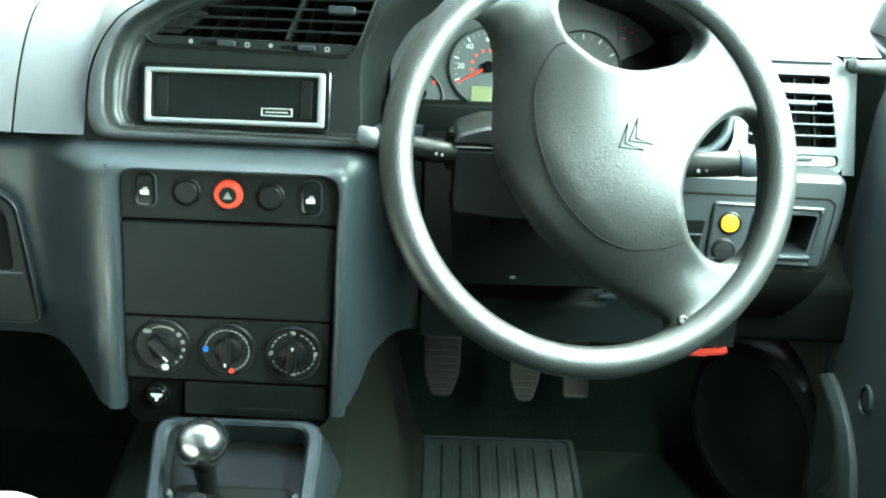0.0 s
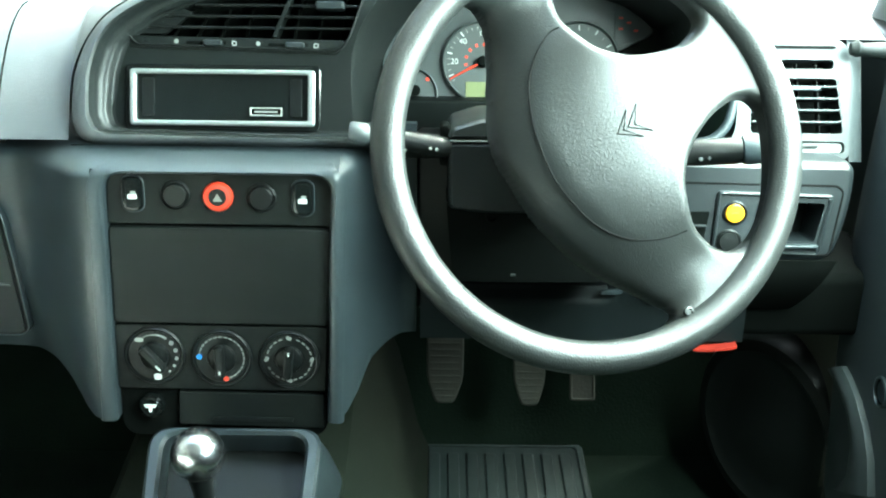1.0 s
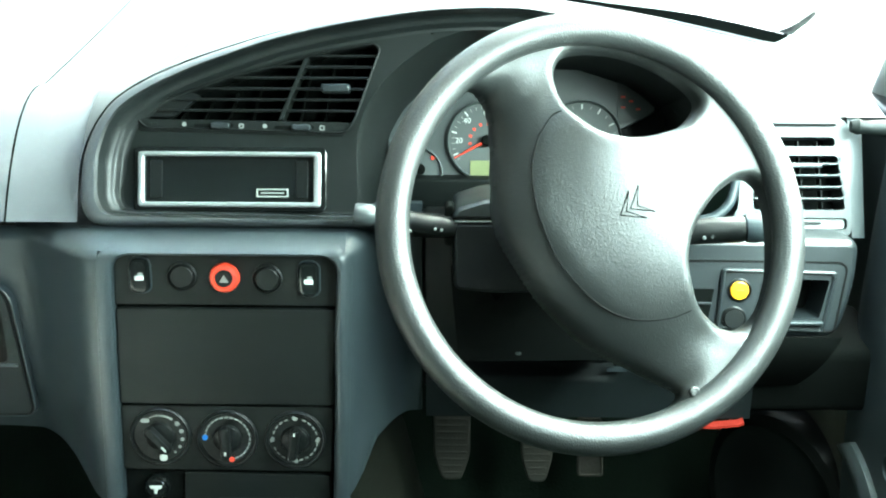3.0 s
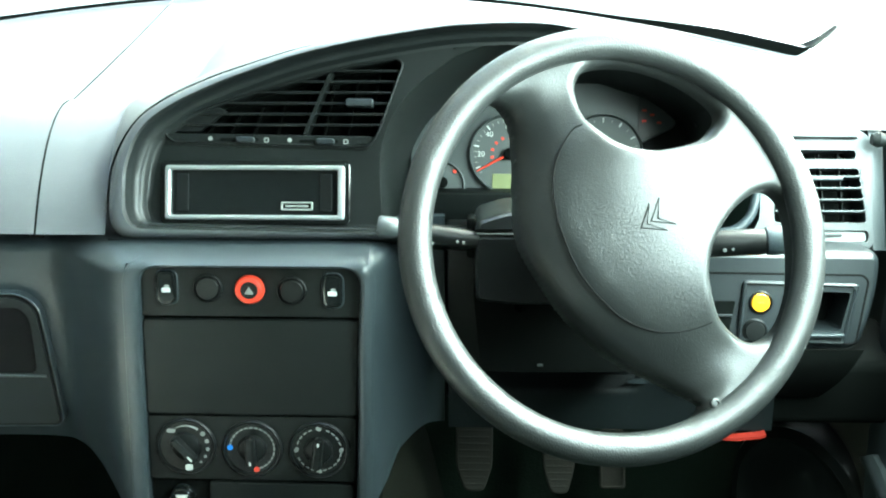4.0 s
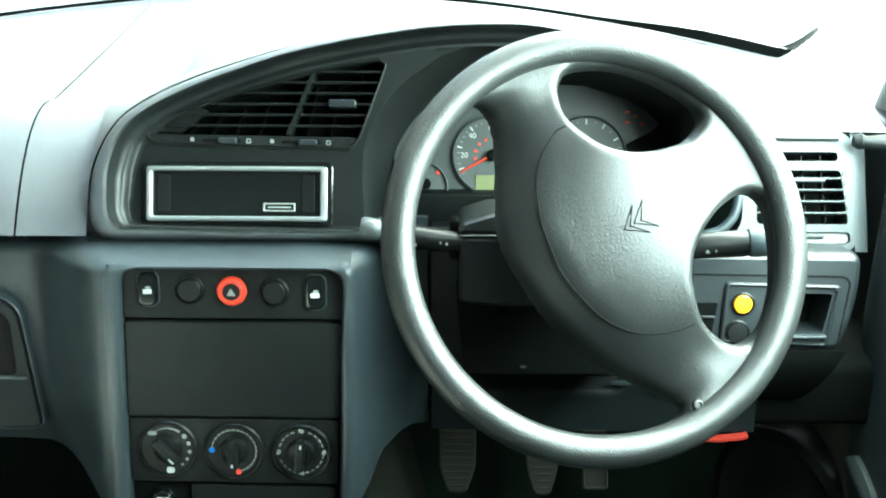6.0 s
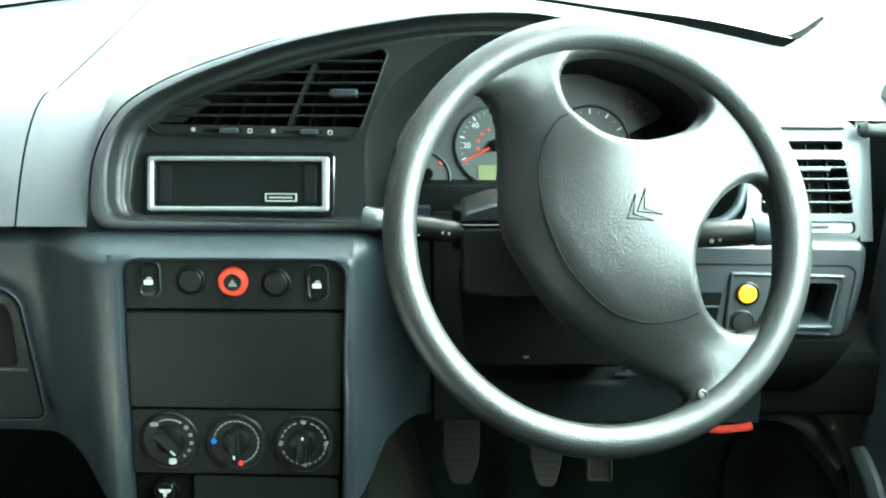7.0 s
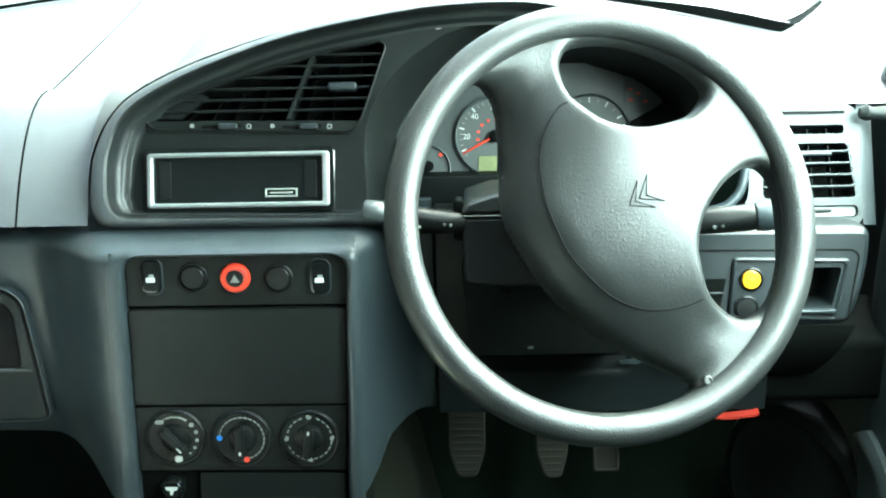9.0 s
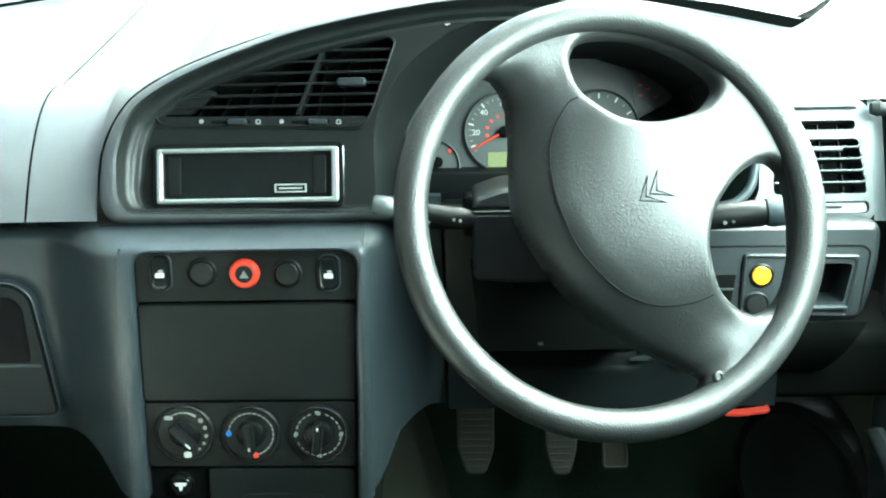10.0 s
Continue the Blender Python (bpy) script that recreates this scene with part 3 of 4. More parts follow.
part("silver_frame", frame_ring(rr(185, 56, 3.5, -3, -1.5), rr(172, 46.5, 2, -3.5, -1.2), 0, 8, 1.5, 0.5), SILVER, radio, "silver frame", FA)
part("front_panel", plate(rr(172.6, 47, 1, -3.5, -1.2), -0.5, 1.2, 0.2), GLOSS, radio, "smoked glossy front", FA)
for sx in (-1, 1):
    part("side_plate", plate(rr(12, 38, 1, -4 + sx * 74, -1), 1, 2.4, 0.5), DARK, radio, "", FA)
part("slot_rim", frame_ring(rr(33, 9, 1, 40, -15), rr(29, 5.4, 0.6, 40, -15), 1, 2.6, 0.5), PRINT, radio, "small pale card slot rim", FA)
part("slot_print", plate(rr(24, 2, 0.4, 40, -15), 1, 1.9, 0.2), PRINT, radio, "", FA)

# ---- centre vents ----
vent = thing("centre_vent", (0.02, 1.16, 0.74), "black slatted triangular air vent in the fascia", "air vent")
part("vent_frame", frame_ring(vent_loop, inset(vent_loop, 2.2), -2, 3, 0.8, -28), DARK, vent, "", FA)
# Back of the vent, near black in place of the depth's shade.
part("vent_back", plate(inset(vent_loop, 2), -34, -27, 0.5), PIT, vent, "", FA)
left_of = lambda v: lerp([(62, -92), (70, -88), (80, -64), (90, -34), (101, -4), (113, 30), (125, 68)], v)
for k in range(6):
    v = 68.5 + 11.2 * k
    x0, x1 = left_of(v), lerp([(60, 121), (135, 147)], v)
    sec = [(-0.6, 0.8), (0.2, 0), (1.3, 0.2), (1.9, 1.4), (3.2, 14), (1.8, 14), (-0.6, 3)]
    bm = loft([[(x, v + a, -h) for a, h in sec] for x in (x0, x1)], True, True, True)
    part("slat", bm, DARK, vent, "", FA)
bm = loft([[(x + dx, v, h) for dx, h in ((-2, 0), (2, 0), (2, -22), (-2, -22))] for x, v in ((48, 60), (76, 128))], True, True, True)
part("divider", bm, FASCIA, vent, "", FA)
for x in (-60, -35, -10, 15, 40, 65, 90, 112):
    part("vane", plate([(x - 1, 58), (x + 1, 58), (x + 12, min(126, 92 + x * 0.3)), (x + 10, min(126, 92 + x * 0.3))], -26, -16, 0.3), PIT, vent, "", FA)
# Adjuster and sliders are coloured above the fascia's tone for their highlights.
part("slider_tab", plate(rr(29, 8.5, 3, 104, 91.5), -6, 8, 2), SIDEP, vent, "ribbed vent adjuster", FA)
part("blank_corner", plate(round_poly([(-96, 62), (-62, 62), (-34, 84), (-44, 88), (-92, 70)], 3), -10, -3, 1), DARK, vent, "", FA)
part("control_strip", plate(round_poly([(-96, 48), (112, 43), (119, 57), (-97, 60)], 3), -6, 1.2, 0.8), FASCIA, vent, "", FA)
for x0, x1, y in ((-37, -3, 53.5), (45, 79, 52)):
    part("slider_slot", plate(rr(x1 - x0 + 6, 3.4, 1.5, (x0 + x1) / 2, y), 0.8, 1.6, 0.2), PIT, vent, "", FA)
    part("slider", plate(rr(19, 6, 2.4, x1 - 10, y - 0.5), 1, 7, 1.6), SIDEP, vent, "small vent slider", FA)
for x, y in ((-50, 54.5), (32, 53)):
    part("print_mark", lathe([(2.3, 1), (2.3, 1.7), (1.1, 1.8), (0.9, 1.3), (0.02, 1.3)], 12, x, y), PRINT, vent, "", FA)
for x, y in ((8, 53), (90, 51.5)):
    part("print_mark", frame_ring(rr(5, 5, 1.5, x, y), rr(3, 3, 0.8, x, y), 1, 1.7, 0.2), PRINT, vent, "", FA)
for x, y in ((-82, 55), (107, 51)):
    for dx in (-3, 3):
        part("print_mark", plate(rr(4, 2.4, 0.6, x + dx, y), 1, 1.6, 0.2), FASCIA, vent, "", FA)

# ---- instruments ----
cluster = thing("instrument_cluster", (0.31, 1.27, 0.62), "grey instrument cluster with round dials and red needle", "instruments")
face = round_poly([(-95, -46), (60, -50), (140, -8), (214, 28), (190, 50), (160, 66), (120, 76), (70, 84), (0, 82), (-62, 52), (-95, 0)], 12, 5)
part("cluster_plate", plate(face, -14, -8, 1), CLUSTER, cluster, "", IN)


def dial(cx, cy, r, z=-8):
    d = part("dial_face", lathe([(r + 3, z), (r + 3, z + 5), (r + 1.6, z + 6), (r, z + 2), (0.02, z + 2)], 48, cx, cy), DIAL, cluster, "grey dial face with pale marks", IN)
    return d


speed = dial(18, -7, 43)
for k in range(27):
    a = radians(213 - 246 * k / 26)
    big = k % 4 == 1
    m = Matrix.Translation((18, -7, 0)) @ Matrix.Rotation(a, 4, "Z")
    part("scale_mark", plate(rr(6 if big else 3.4, 1.6 if big else 0.9, 0.3, 38.5, 0, 2), -6, -5.2, 0.15), WHITE if big else PRINT, speed, "", IN @ m)
for k, s in enumerate(("20", "40", "60", "80", "100", "120")):
    a = radians(180 - 45 * k) if k < 3 else radians(90 - 38 * (k - 2))
    text("numeral", s, 8.8, IN, WHITE, speed, 18 + 32 * math.cos(a), -7 + 32 * math.sin(a), -5.6)
for k in range(9):
    a = radians(190 - 26 * k)
    m = Matrix.Translation((18, -7, 0)) @ Matrix.Rotation(a, 4, "Z")
    part("inner_mark", plate(rr(3.6, 3.0, 0.6, 19.5, 0, 2), -6, -5.3, 0.15), RED, speed, "small red inner mark", IN @ m)
part("lcd_window", plate(rr(24, 17, 1, 11, -38), -6, -4.8, 0.4), LCD, speed, "green-grey trip display", IN)
part("needle_hub", lathe([(6.5, -6), (6.5, 1), (5, 2.4), (0.02, 2.6)], 24, 18, -7), PIT, speed, "", IN)
part("needle", tube([(18, -7, -1), (-1, -17, -1.5), (-19, -27, -2)], [1.5, 1.3, 0.7], 8), RED, speed, "red needle", IN)
temp = dial(-62, -44, 27)
part("scale_mark", lathe([(2.2, -6), (2.2, -4.6), (0.02, -4.4)], 14, -44, -27), RED, temp, "red dot", IN)
for a in (150, 125, 100):
    m = Matrix.Translation((-62, -44, 0)) @ Matrix.Rotation(radians(a), 4, "Z")
    part("scale_mark", plate(rr(5, 1.2, 0.3, 22, 0, 2), -6, -5.2, 0.15), WHITE, temp, "", IN @ m)
part("gauge_hub", lathe([(6, -6), (6, 0), (0.02, 1)], 20, -58, -40), PIT, temp, "", IN)
tach = dial(126, -6, 43)
for k in range(17):
    a = radians(213 - 246 * k / 16)
    big = k % 2 == 0
    m = Matrix.Translation((126, -6, 0)) @ Matrix.Rotation(a, 4, "Z")
    part("scale_mark", plate(rr(6 if big else 3.4, 1.6 if big else 0.9, 0.3, 38.5, 0, 2), -6, -5.2, 0.15), WHITE if big else PRINT, tach, "", IN @ m)
part("needle_hub", lathe([(6.5, -6), (6.5, 1), (5, 2.4), (0.02, 2.6)], 24, 126, -6), PIT, tach, "", IN)
part("warning_panel", plate(round_poly([(166, 11), (198, 20), (210, 30), (201, 40), (185, 51), (166, 62)], 3), -9, -6.5, 0.5), DIAL, cluster, "grey panel with unlit warning lamps", IN)
for x, y in ((173, 44), (182, 39), (173, 32), (190, 30)):
    part("warning_mark", plate(rr(5, 2.2, 0.6, x, y), -7, -6, 0.2), RED, cluster, "dull red unlit mark", IN)

part("lower_bezel", box(0.15, 0.50, 1.250, 1.285, 0.585, 0.6265, 0.003), FASCIA, cluster, "dark ledge below the dials")

# ---- steering column ----
column = thing("steering_column", (0.34, 1.1, 0.5), "black steering column shroud with two stalks", "steering column")
CO = basis((0.34, 1.06, 0.60), 10)
sh = round_poly([(-112, 41), (-108, 53), (-80, 62), (50, 66), (78, 58), (84, 41)][::-1], 5, 4)
part("upper_shroud", loft([at_h(sh, -110), at_h(sh, -4), at_h(inset(sh, 0.8), 1), at_h(inset(sh, 2), 4), at_h(inset(sh, 4), 6)], True, True, True), SATIN, column, "satin black upper shroud", CO)
sl = round_poly([(-111, 39), (82, 39), (78, 0), (60, -30), (-70, -32), (-110, -28)][::-1], 8, 4)
part("lower_shroud", loft([at_h(sl, -110), at_h(sl, -4), at_h(inset(sl, 0.8), 1), at_h(inset(sl, 2), 4), at_h(inset(sl, 4), 6)], True, True, True), DARK, column, "", CO)
# Pale strip that paints the highlight along the shroud's seam.
part("seam_highlight", plate(rr(186, 1.2, 0.5, -16, 40), -20, 5.6, 0.3), PRINT, column, "", CO)
# Cover under the column, its shade put into the near-black colour.
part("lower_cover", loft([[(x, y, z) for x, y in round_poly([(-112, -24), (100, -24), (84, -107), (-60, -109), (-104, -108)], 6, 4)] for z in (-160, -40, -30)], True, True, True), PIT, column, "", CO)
part("screw_hole", lathe([(7, -34), (7, -27), (5, -26), (4.4, -30), (0.02, -31)], 20, -66, -40), PIT, column, "", CO)
st = part("indicator_stalk", tube([(-95, 30, -6), (-125, 34, -2), (-158, 41, 4), (-190, 46, 8)], [8, 11, 9.5, 8.5], 16), DARK, column, "black indicator stalk", CO)
part("end_cap", tube([(-186, 46, 8), (-189, 46, 8.2), (-203, 48, 9), (-206, 48.5, 9)], [8.5, 10.5, 10.5, 8.5], 16), VENTM, st, "grey ribbed end switch", CO)
for x, y in ((-150, 38), (-128, 33), (-122, 32), (-152, 31)):
    part("print_mark", lathe([(1.4, 8), (1.4, 11.5), (0.02, 11.8)], 10, x, y), PRINT, st, "", CO)
part("stalk_slot", plate(rr(10, 40, 4, -114, 34), -40, -4, 2), PIT, column, "", CO)
ws = part("wiper_stalk", tube([(76, 24, -10), (112, 30, 2), (135, 32, 5), (165, 34, 7), (178, 35, 8)], [11, 12.5, 13, 13, 11], 18), DARK, column, "black wiper stalk", CO)
part("end_cap", tube([(170, 34.6, 7.4), (172, 34.8, 7.6), (178, 35.3, 8), (198, 37, 9), (210, 38, 10), (213, 38.2, 10)], [11, 13.6, 14.4, 14, 12.5, 8], 18), LOWER, ws, "grey end switch", CO)
part("print_mark", lathe([(2.0, 12), (2.0, 18.4), (0.02, 18.7)], 12, 130, 27), DIAL, ws, "", CO)
part("print_mark", plate(rr(3.6, 0.9, 0.3, 138, 28), 15, 18.8, 0.2), DIAL, ws, "", CO)
part("print_mark", plate(rr(0.9, 3.6, 0.3, 138, 28), 15, 18.8, 0.2), DIAL, ws, "", CO)

# ---- steering wheel ----
wheel = thing("steering_wheel", (0.3549, 0.953, 0.67), "dark grey three-spoke steering wheel turned well off centre", "steering wheel")
AXIS = 28.0
# openings of the wheel: towards the dials, towards the door, and the wide one
OPEN = [
    [(-23, 144), (-16, 156), (-4, 162), (20, 163), (43, 159), (69, 149), (92, 135), (107, 121), (111, 110), (102, 98), (87, 88), (64, 81), (42, 78), (21, 81), (3, 89), (-13, 105), (-20, 117), (-23, 131)],
    [(78, -21), (83, -7), (93, 8), (109, 23), (129, 35), (143, 40), (154, 39), (163, 30), (167, 17), (168, -9), (165, -40), (160, -60), (150, -80), (138, -92), (124, -97), (111, -95), (98, -86), (86, -73), (79, -56), (76, -36)],
    [(-94, 133), (-82, 124), (-77, 107), (-77, 81), (-79, 57), (-81, 29), (-79, 8), (-73, -9), (-63, -29), (-50, -52), (-34, -72), (-12, -94), (10, -110), (32, -123), (53, -137), (66, -147), (64, -154), (50, -162), (0, -169), (-65, -156), (-120, -119), (-156, -65), (-169, 0), (-156, 65), (-120, 119), (-106, 132)],
]
OPEN = [np.array(smooth_path([(x, y, 0) for x, y in o], 8, True))[:, :2] for o in OPEN]


def dome(x, y):
    """Height of the wheel's face above the rim's plane."""
    u = x * math.cos(radians(AXIS)) + y * math.sin(radians(AXIS))
    v = -x * math.sin(radians(AXIS)) + y * math.cos(radians(AXIS))
    d = u + 49 - 0.0055 * v * v
    t = min(1.45, max(-0.15, (d + 66) / 170))
    pad = -34 + 52 * (2 * t - t * t)
    w = ease(88, 160, math.hypot(x, y))
    return pad * (1 - w) - 5 * w


def wheel_face(cell=2.6, size=178.0):
    """Hub and spokes: a fine sheet with the three openings cut out and their edges rolled back."""
    n = int(2 * size / cell)
    gx = np.linspace(-size, size, n + 1)
    X, Y = np.meshgrid(gx, gx, indexing="ij")
    P = np.stack([X.ravel(), Y.ravel()], 1)
    inside = np.zeros(len(P), bool)
    best = np.full(len(P), 1e9)
    near = np.zeros_like(P)
    wide = np.full(len(P), 1e9)
    for k_open, o in enumerate(OPEN):
        a, b = o, np.roll(o, -1, 0)
        hit = np.zeros(len(P), bool)
        for (x0, y0), (x1, y1) in zip(a, b):
            if y0 != y1:
                c = ((y0 > P[:, 1]) != (y1 > P[:, 1])) & (P[:, 0] < (x1 - x0) * (P[:, 1] - y0) / (y1 - y0) + x0)
                hit ^= c
            e = np.array([x1 - x0, y1 - y0])
            t = np.clip(((P - (x0, y0)) @ e) / max(e @ e, 1e-9), 0, 1)
            q = np.array([x0, y0]) + t[:, None] * e
            d = np.hypot(*(P - q).T)
            if k_open == 2:
                wide = np.minimum(wide, d)
            m = d < best
            best[m], near[m] = d[m], q[m]
        inside |= hit
    keep = ~inside & (np.hypot(P[:, 0], P[:, 1]) < size - 2)
    bm = bmesh.new()
    idx = lambda i, j: i * (n + 1) + j
    used, faces = set(), []
    for i in range(n):
        for j in range(n):
            f = [idx(i, j), idx(i + 1, j), idx(i + 1, j + 1), idx(i, j + 1)]
            if sum(keep[k] for k in f) >= 3 or all(keep[k] or best[k] < cell * 0.7 for k in f):
                faces.append(f)
                used.update(f)
    count = {}
    for f in faces:
        for a, b in zip(f, f[1:] + f[:1]):
            count[frozenset((a, b))] = count.get(frozenset((a, b)), 0) + 1
    rim_v = set()
    for k, c in count.items():
        if c == 1:
            rim_v |= k
    vs = {}
    for k in used:
        x, y = P[k]
        e = best[k]
        if (k in rim_v or not keep[k]) and e < cell * 2:
            x, y = near[k]
            e = 0.0
        drop = 8 * (1 - math.sqrt(max(0.0, 1 - (1 - min(e, 9) / 9) ** 2)))
        roll = 25 * (1 - math.sqrt(max(0.0, 1 - (1 - min(wide[k], 42) / 42) ** 2))) * (1 - ease(150, 172, math.hypot(x, y)))
        vs[k] = bm.verts.new((x, y, dome(x, y) - max(drop, 0.6 * drop + roll)))
    for f in faces:
        try:
            bm.faces.new([vs[k] for k in f])
        except ValueError:
            pass
    edges = [e for e in bm.edges if e.is_boundary]
    got = bmesh.ops.extrude_edge_only(bm, edges=edges)
    bmesh.ops.translate(bm, vec=(0, 0, -16), verts=[v for v in got["geom"] if isinstance(v, bmesh.types.BMVert)])
    return bm


part("hub", wheel_face(), LEATHER, wheel, "padded grey hub and spokes", WH)
part("boss", lathe([(56, -100), (58, -62), (50, -52), (0.02, -50)], 40, 4, 0), DARK, wheel, "", WH)
N = 128
bm = tube([(180.4 * math.cos(math.tau * k / N), 180.4 * math.sin(math.tau * k / N), -5) for k in range(N)], 14.6, 24, True)
part("rim", bm, RIMSKIN, wheel, "thick moulded grey rim with worn sheen", WH)


def seam(pts, r=0.8, n=6):
    p = smooth_path([(x, y, 0) for x, y in pts], n)
    return tube([(x, y, dome(x, y) - 0.2) for x, y, _ in p], r, 6)


pad_seam = part("pad_seam", seam([(-24, 106), (-32.3, 102.2), (-42.9, 88.3), (-50.7, 71.3), (-54.2, 53.7), (-53.9, 30.6), (-50.3, 9.1), (-39.2, -23.1), (-21, -49.2), (-1.5, -67.9), (20.9, -79.1), (40.7, -82.3), (60, -81.1), (76, -76.5)]), GROOVE, wheel, "thin dark seam of the airbag cover", WH)
part("spoke_seam", seam([(96, 78), (102.2, 69), (112.2, 50.5), (119, 39)], 0.5), GROOVE, wheel, "", WH)
part("spoke_mark", seam([(85.5, 60), (83.2, 65.9), (91.7, 52.7), (100.6, 37.1)], 0.35, 3), GROOVE, wheel, "", WH)
part("dimple", lathe([(4.5, -4), (4.5, 0.5), (3, 1), (2.4, -1), (0.02, -1)], 16, 73, -147), LEATHER, wheel, "", WH)
for v in ([(24.5, 30), (15.7, 9.4), (38.3, 5.8), (21.3, 12.4)], [(33.8, 34.3), (25, 14.5), (46.6, 10.7), (31.3, 16.6)]):
    part("emblem_chevron", tube([(x, y, dome(x, y) + 0.2) for x, y in v], 0.75, 6, True), GROOVE, wheel, "dark moulded chevron outline", WH)

# ---- driver's end of the dash ----
dvent = thing("side_vent", (0.64, 1.22, 0.62), "grey framed slatted air vent beside the door", "air vent")
vo = round_poly([(-106, 66), (-8, 62), (9, 52), (13, -70), (-128, -70), (-110, -40)], 8, 4)
h1, h2, h3 = rr(88, 10, 4, -50, 32), round_poly([(-94, 17), (-3, 17), (6, -42), (-94, -42)], 5), rr(88, 13, 5, -36, -57)
part("vent_housing", holed(vo, [h1, h2, h3], 0, -40), VENTM, dvent, "blue-grey vent housing, paled for the light on it", RV)
# Near-black back stands for the shade behind the side slats.
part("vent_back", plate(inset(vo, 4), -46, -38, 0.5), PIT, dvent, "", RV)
part("slot_back", plate(rr(86, 11, 4, -36, -57), -8, -5, 0.5), PALE, dvent, "", RV)
part("slider", plate(rr(60, 3, 1.2, -50, -56), -6, -1, 0.8), DARK, dvent, "", RV)
for k in range(4):
    v = 8 - 12.6 * k
    bm = loft([[(x, v + a, -h) for a, h in ((0.9, 0.6), (-0.9, 0.6), (-2.6, 15), (-1.2, 15))] for x in (-93, 1 + k * 1.3)], True, True, True)
    # One plastic in two tones: body dark as shaded, edge pale as lit.
    slat = part("slat", bm, FASCIA, dvent, "slat darkened for shade, its front edge paled as lit", RV)
    e = 0.5 + k * 1.7
    part("slat_edge", tube([(-93, v, 0), (e - 5, v, 0), (e - 1.5, v + 1.8, 0), (e, v + 5.5, 0), (e - 1.5, v + 8.5, -1), (e - 3, v + 10, -3)], 1.25, 10), VENTM, slat, "rounded edge paled for its highlight", RV)
part("slider_tab", plate(rr(40, 5, 2, -40, 6), -2, 4, 1.5), LOWER, dvent, "", RV)
for x in (-78, -57, -36, -15):
    part("vane", plate([(x - 0.6, -40), (x + 0.6, -40), (x - 6, 34), (x - 7.2, 34)], -24, -12, 0.3), FASCIA, dvent, "", RV)
part("demister_panel", plate(round_poly([(-106, 51), (-4, 49), (-8, 63), (-106, 67)], 2), -4, 4, 1.5), VENTM, dash, "", RV)
part("panel_gap", plate(rr(98, 2.4, 1, -55, 50), 3, 4.6, 0.4), GROOVE, dash, "", RV)
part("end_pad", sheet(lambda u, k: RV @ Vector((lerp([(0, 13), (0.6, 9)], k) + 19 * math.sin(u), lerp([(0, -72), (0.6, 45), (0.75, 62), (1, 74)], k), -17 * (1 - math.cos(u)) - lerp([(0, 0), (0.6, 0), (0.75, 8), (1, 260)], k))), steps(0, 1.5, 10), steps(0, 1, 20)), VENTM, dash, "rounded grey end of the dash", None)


def end_top(u, k):
    x = 0.47 + 0.23 * u
    yb, zb = screen_base(x)
    return (x, 1.231 + (yb - 1.231) * k, 0.708 - 0.003 * u + (zb - 0.001 - 0.708) * k + 0.012 * math.sin(math.pi * k))


part("end_top", sheet(end_top, steps(0, 1, 8), steps(0, 1, 10)), PAD, dash, "grained pad below the windscreen corner")

dswitch = thing("switch_panel", (0.56, 1.13, 0.5), "blue-grey switch panel with yellow button by the door", "switch panel")
po = round_poly([(-80, 33), (120, 31.5), (119, -8), (112, -44), (101, -76), (-80, -80)], 16, 6)
cub = round_poly([(18, -11), (88, -12), (79, -53), (12, -52)], 4)
# Panel uses the darker copy, so the falling light here is in the colour.
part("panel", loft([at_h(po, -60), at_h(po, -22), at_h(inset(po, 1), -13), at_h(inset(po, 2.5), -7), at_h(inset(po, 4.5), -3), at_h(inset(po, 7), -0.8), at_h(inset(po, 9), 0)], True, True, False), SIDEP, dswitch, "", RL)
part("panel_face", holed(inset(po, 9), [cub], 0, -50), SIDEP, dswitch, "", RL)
# Skirt coloured near black to stand for the shade below the panel.
part("skirt", sheet(lambda x, k: RL @ Vector((x - 30 * k * ease(0, 110, x), -74 - 66 * k, -1 - 50 * k * k)), steps(-80, 106, 16), steps(0, 1, 8)), PIT, dswitch, "lower skirt coloured near black for shade")
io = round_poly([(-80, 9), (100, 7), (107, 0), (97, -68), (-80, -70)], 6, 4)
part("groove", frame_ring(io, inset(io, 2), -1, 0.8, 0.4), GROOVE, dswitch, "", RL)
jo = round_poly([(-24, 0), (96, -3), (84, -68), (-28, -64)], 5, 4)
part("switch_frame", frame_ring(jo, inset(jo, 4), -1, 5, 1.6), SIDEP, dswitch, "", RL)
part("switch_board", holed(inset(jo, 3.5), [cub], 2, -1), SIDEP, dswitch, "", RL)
# Cubby back: inner shade comes from the near-black colour.
part("cubby", plate(inset(cub, -2), -54, -48, 0.5), PIT, dswitch, "open cubby, its back coloured near black for shade", RL)
part("cubby_lip", plate(rr(76, 4, 1.5, 44, -57), 1, 9, 1.5), LOWER, dswitch, "", RL)
part("socket", lathe([(12.5, 1), (12.5, 4), (11, 5), (10.4, 3)], 32, -5, -23), DARK, dswitch, "", RL)
yb = part("yellow_button", lathe([(9.6, 2), (9.6, 6), (8.6, 7), (0.02, 7.2)], 32, -6, -23), YELLOW, dswitch, "round yellow button", RL)
part("button_bar", plate(rr(7, 1.4, 0.5, -6, -22.5), 7, 7.7, 0.2), RED, yb, "", RL)
part("black_button", lathe([(13, 1), (13, 4), (11.6, 5), (11, 3.6), (10, 6), (0.02, 6.4)], 32, -10, -53), DARK, dswitch, "round black button", RL)
part("small_switch", plate(round_poly([(-60, -22), (-31, -22), (-38, -64), (-60, -64)], 2), 0.5, 2, 0.5), PIT, dswitch, "", RL)
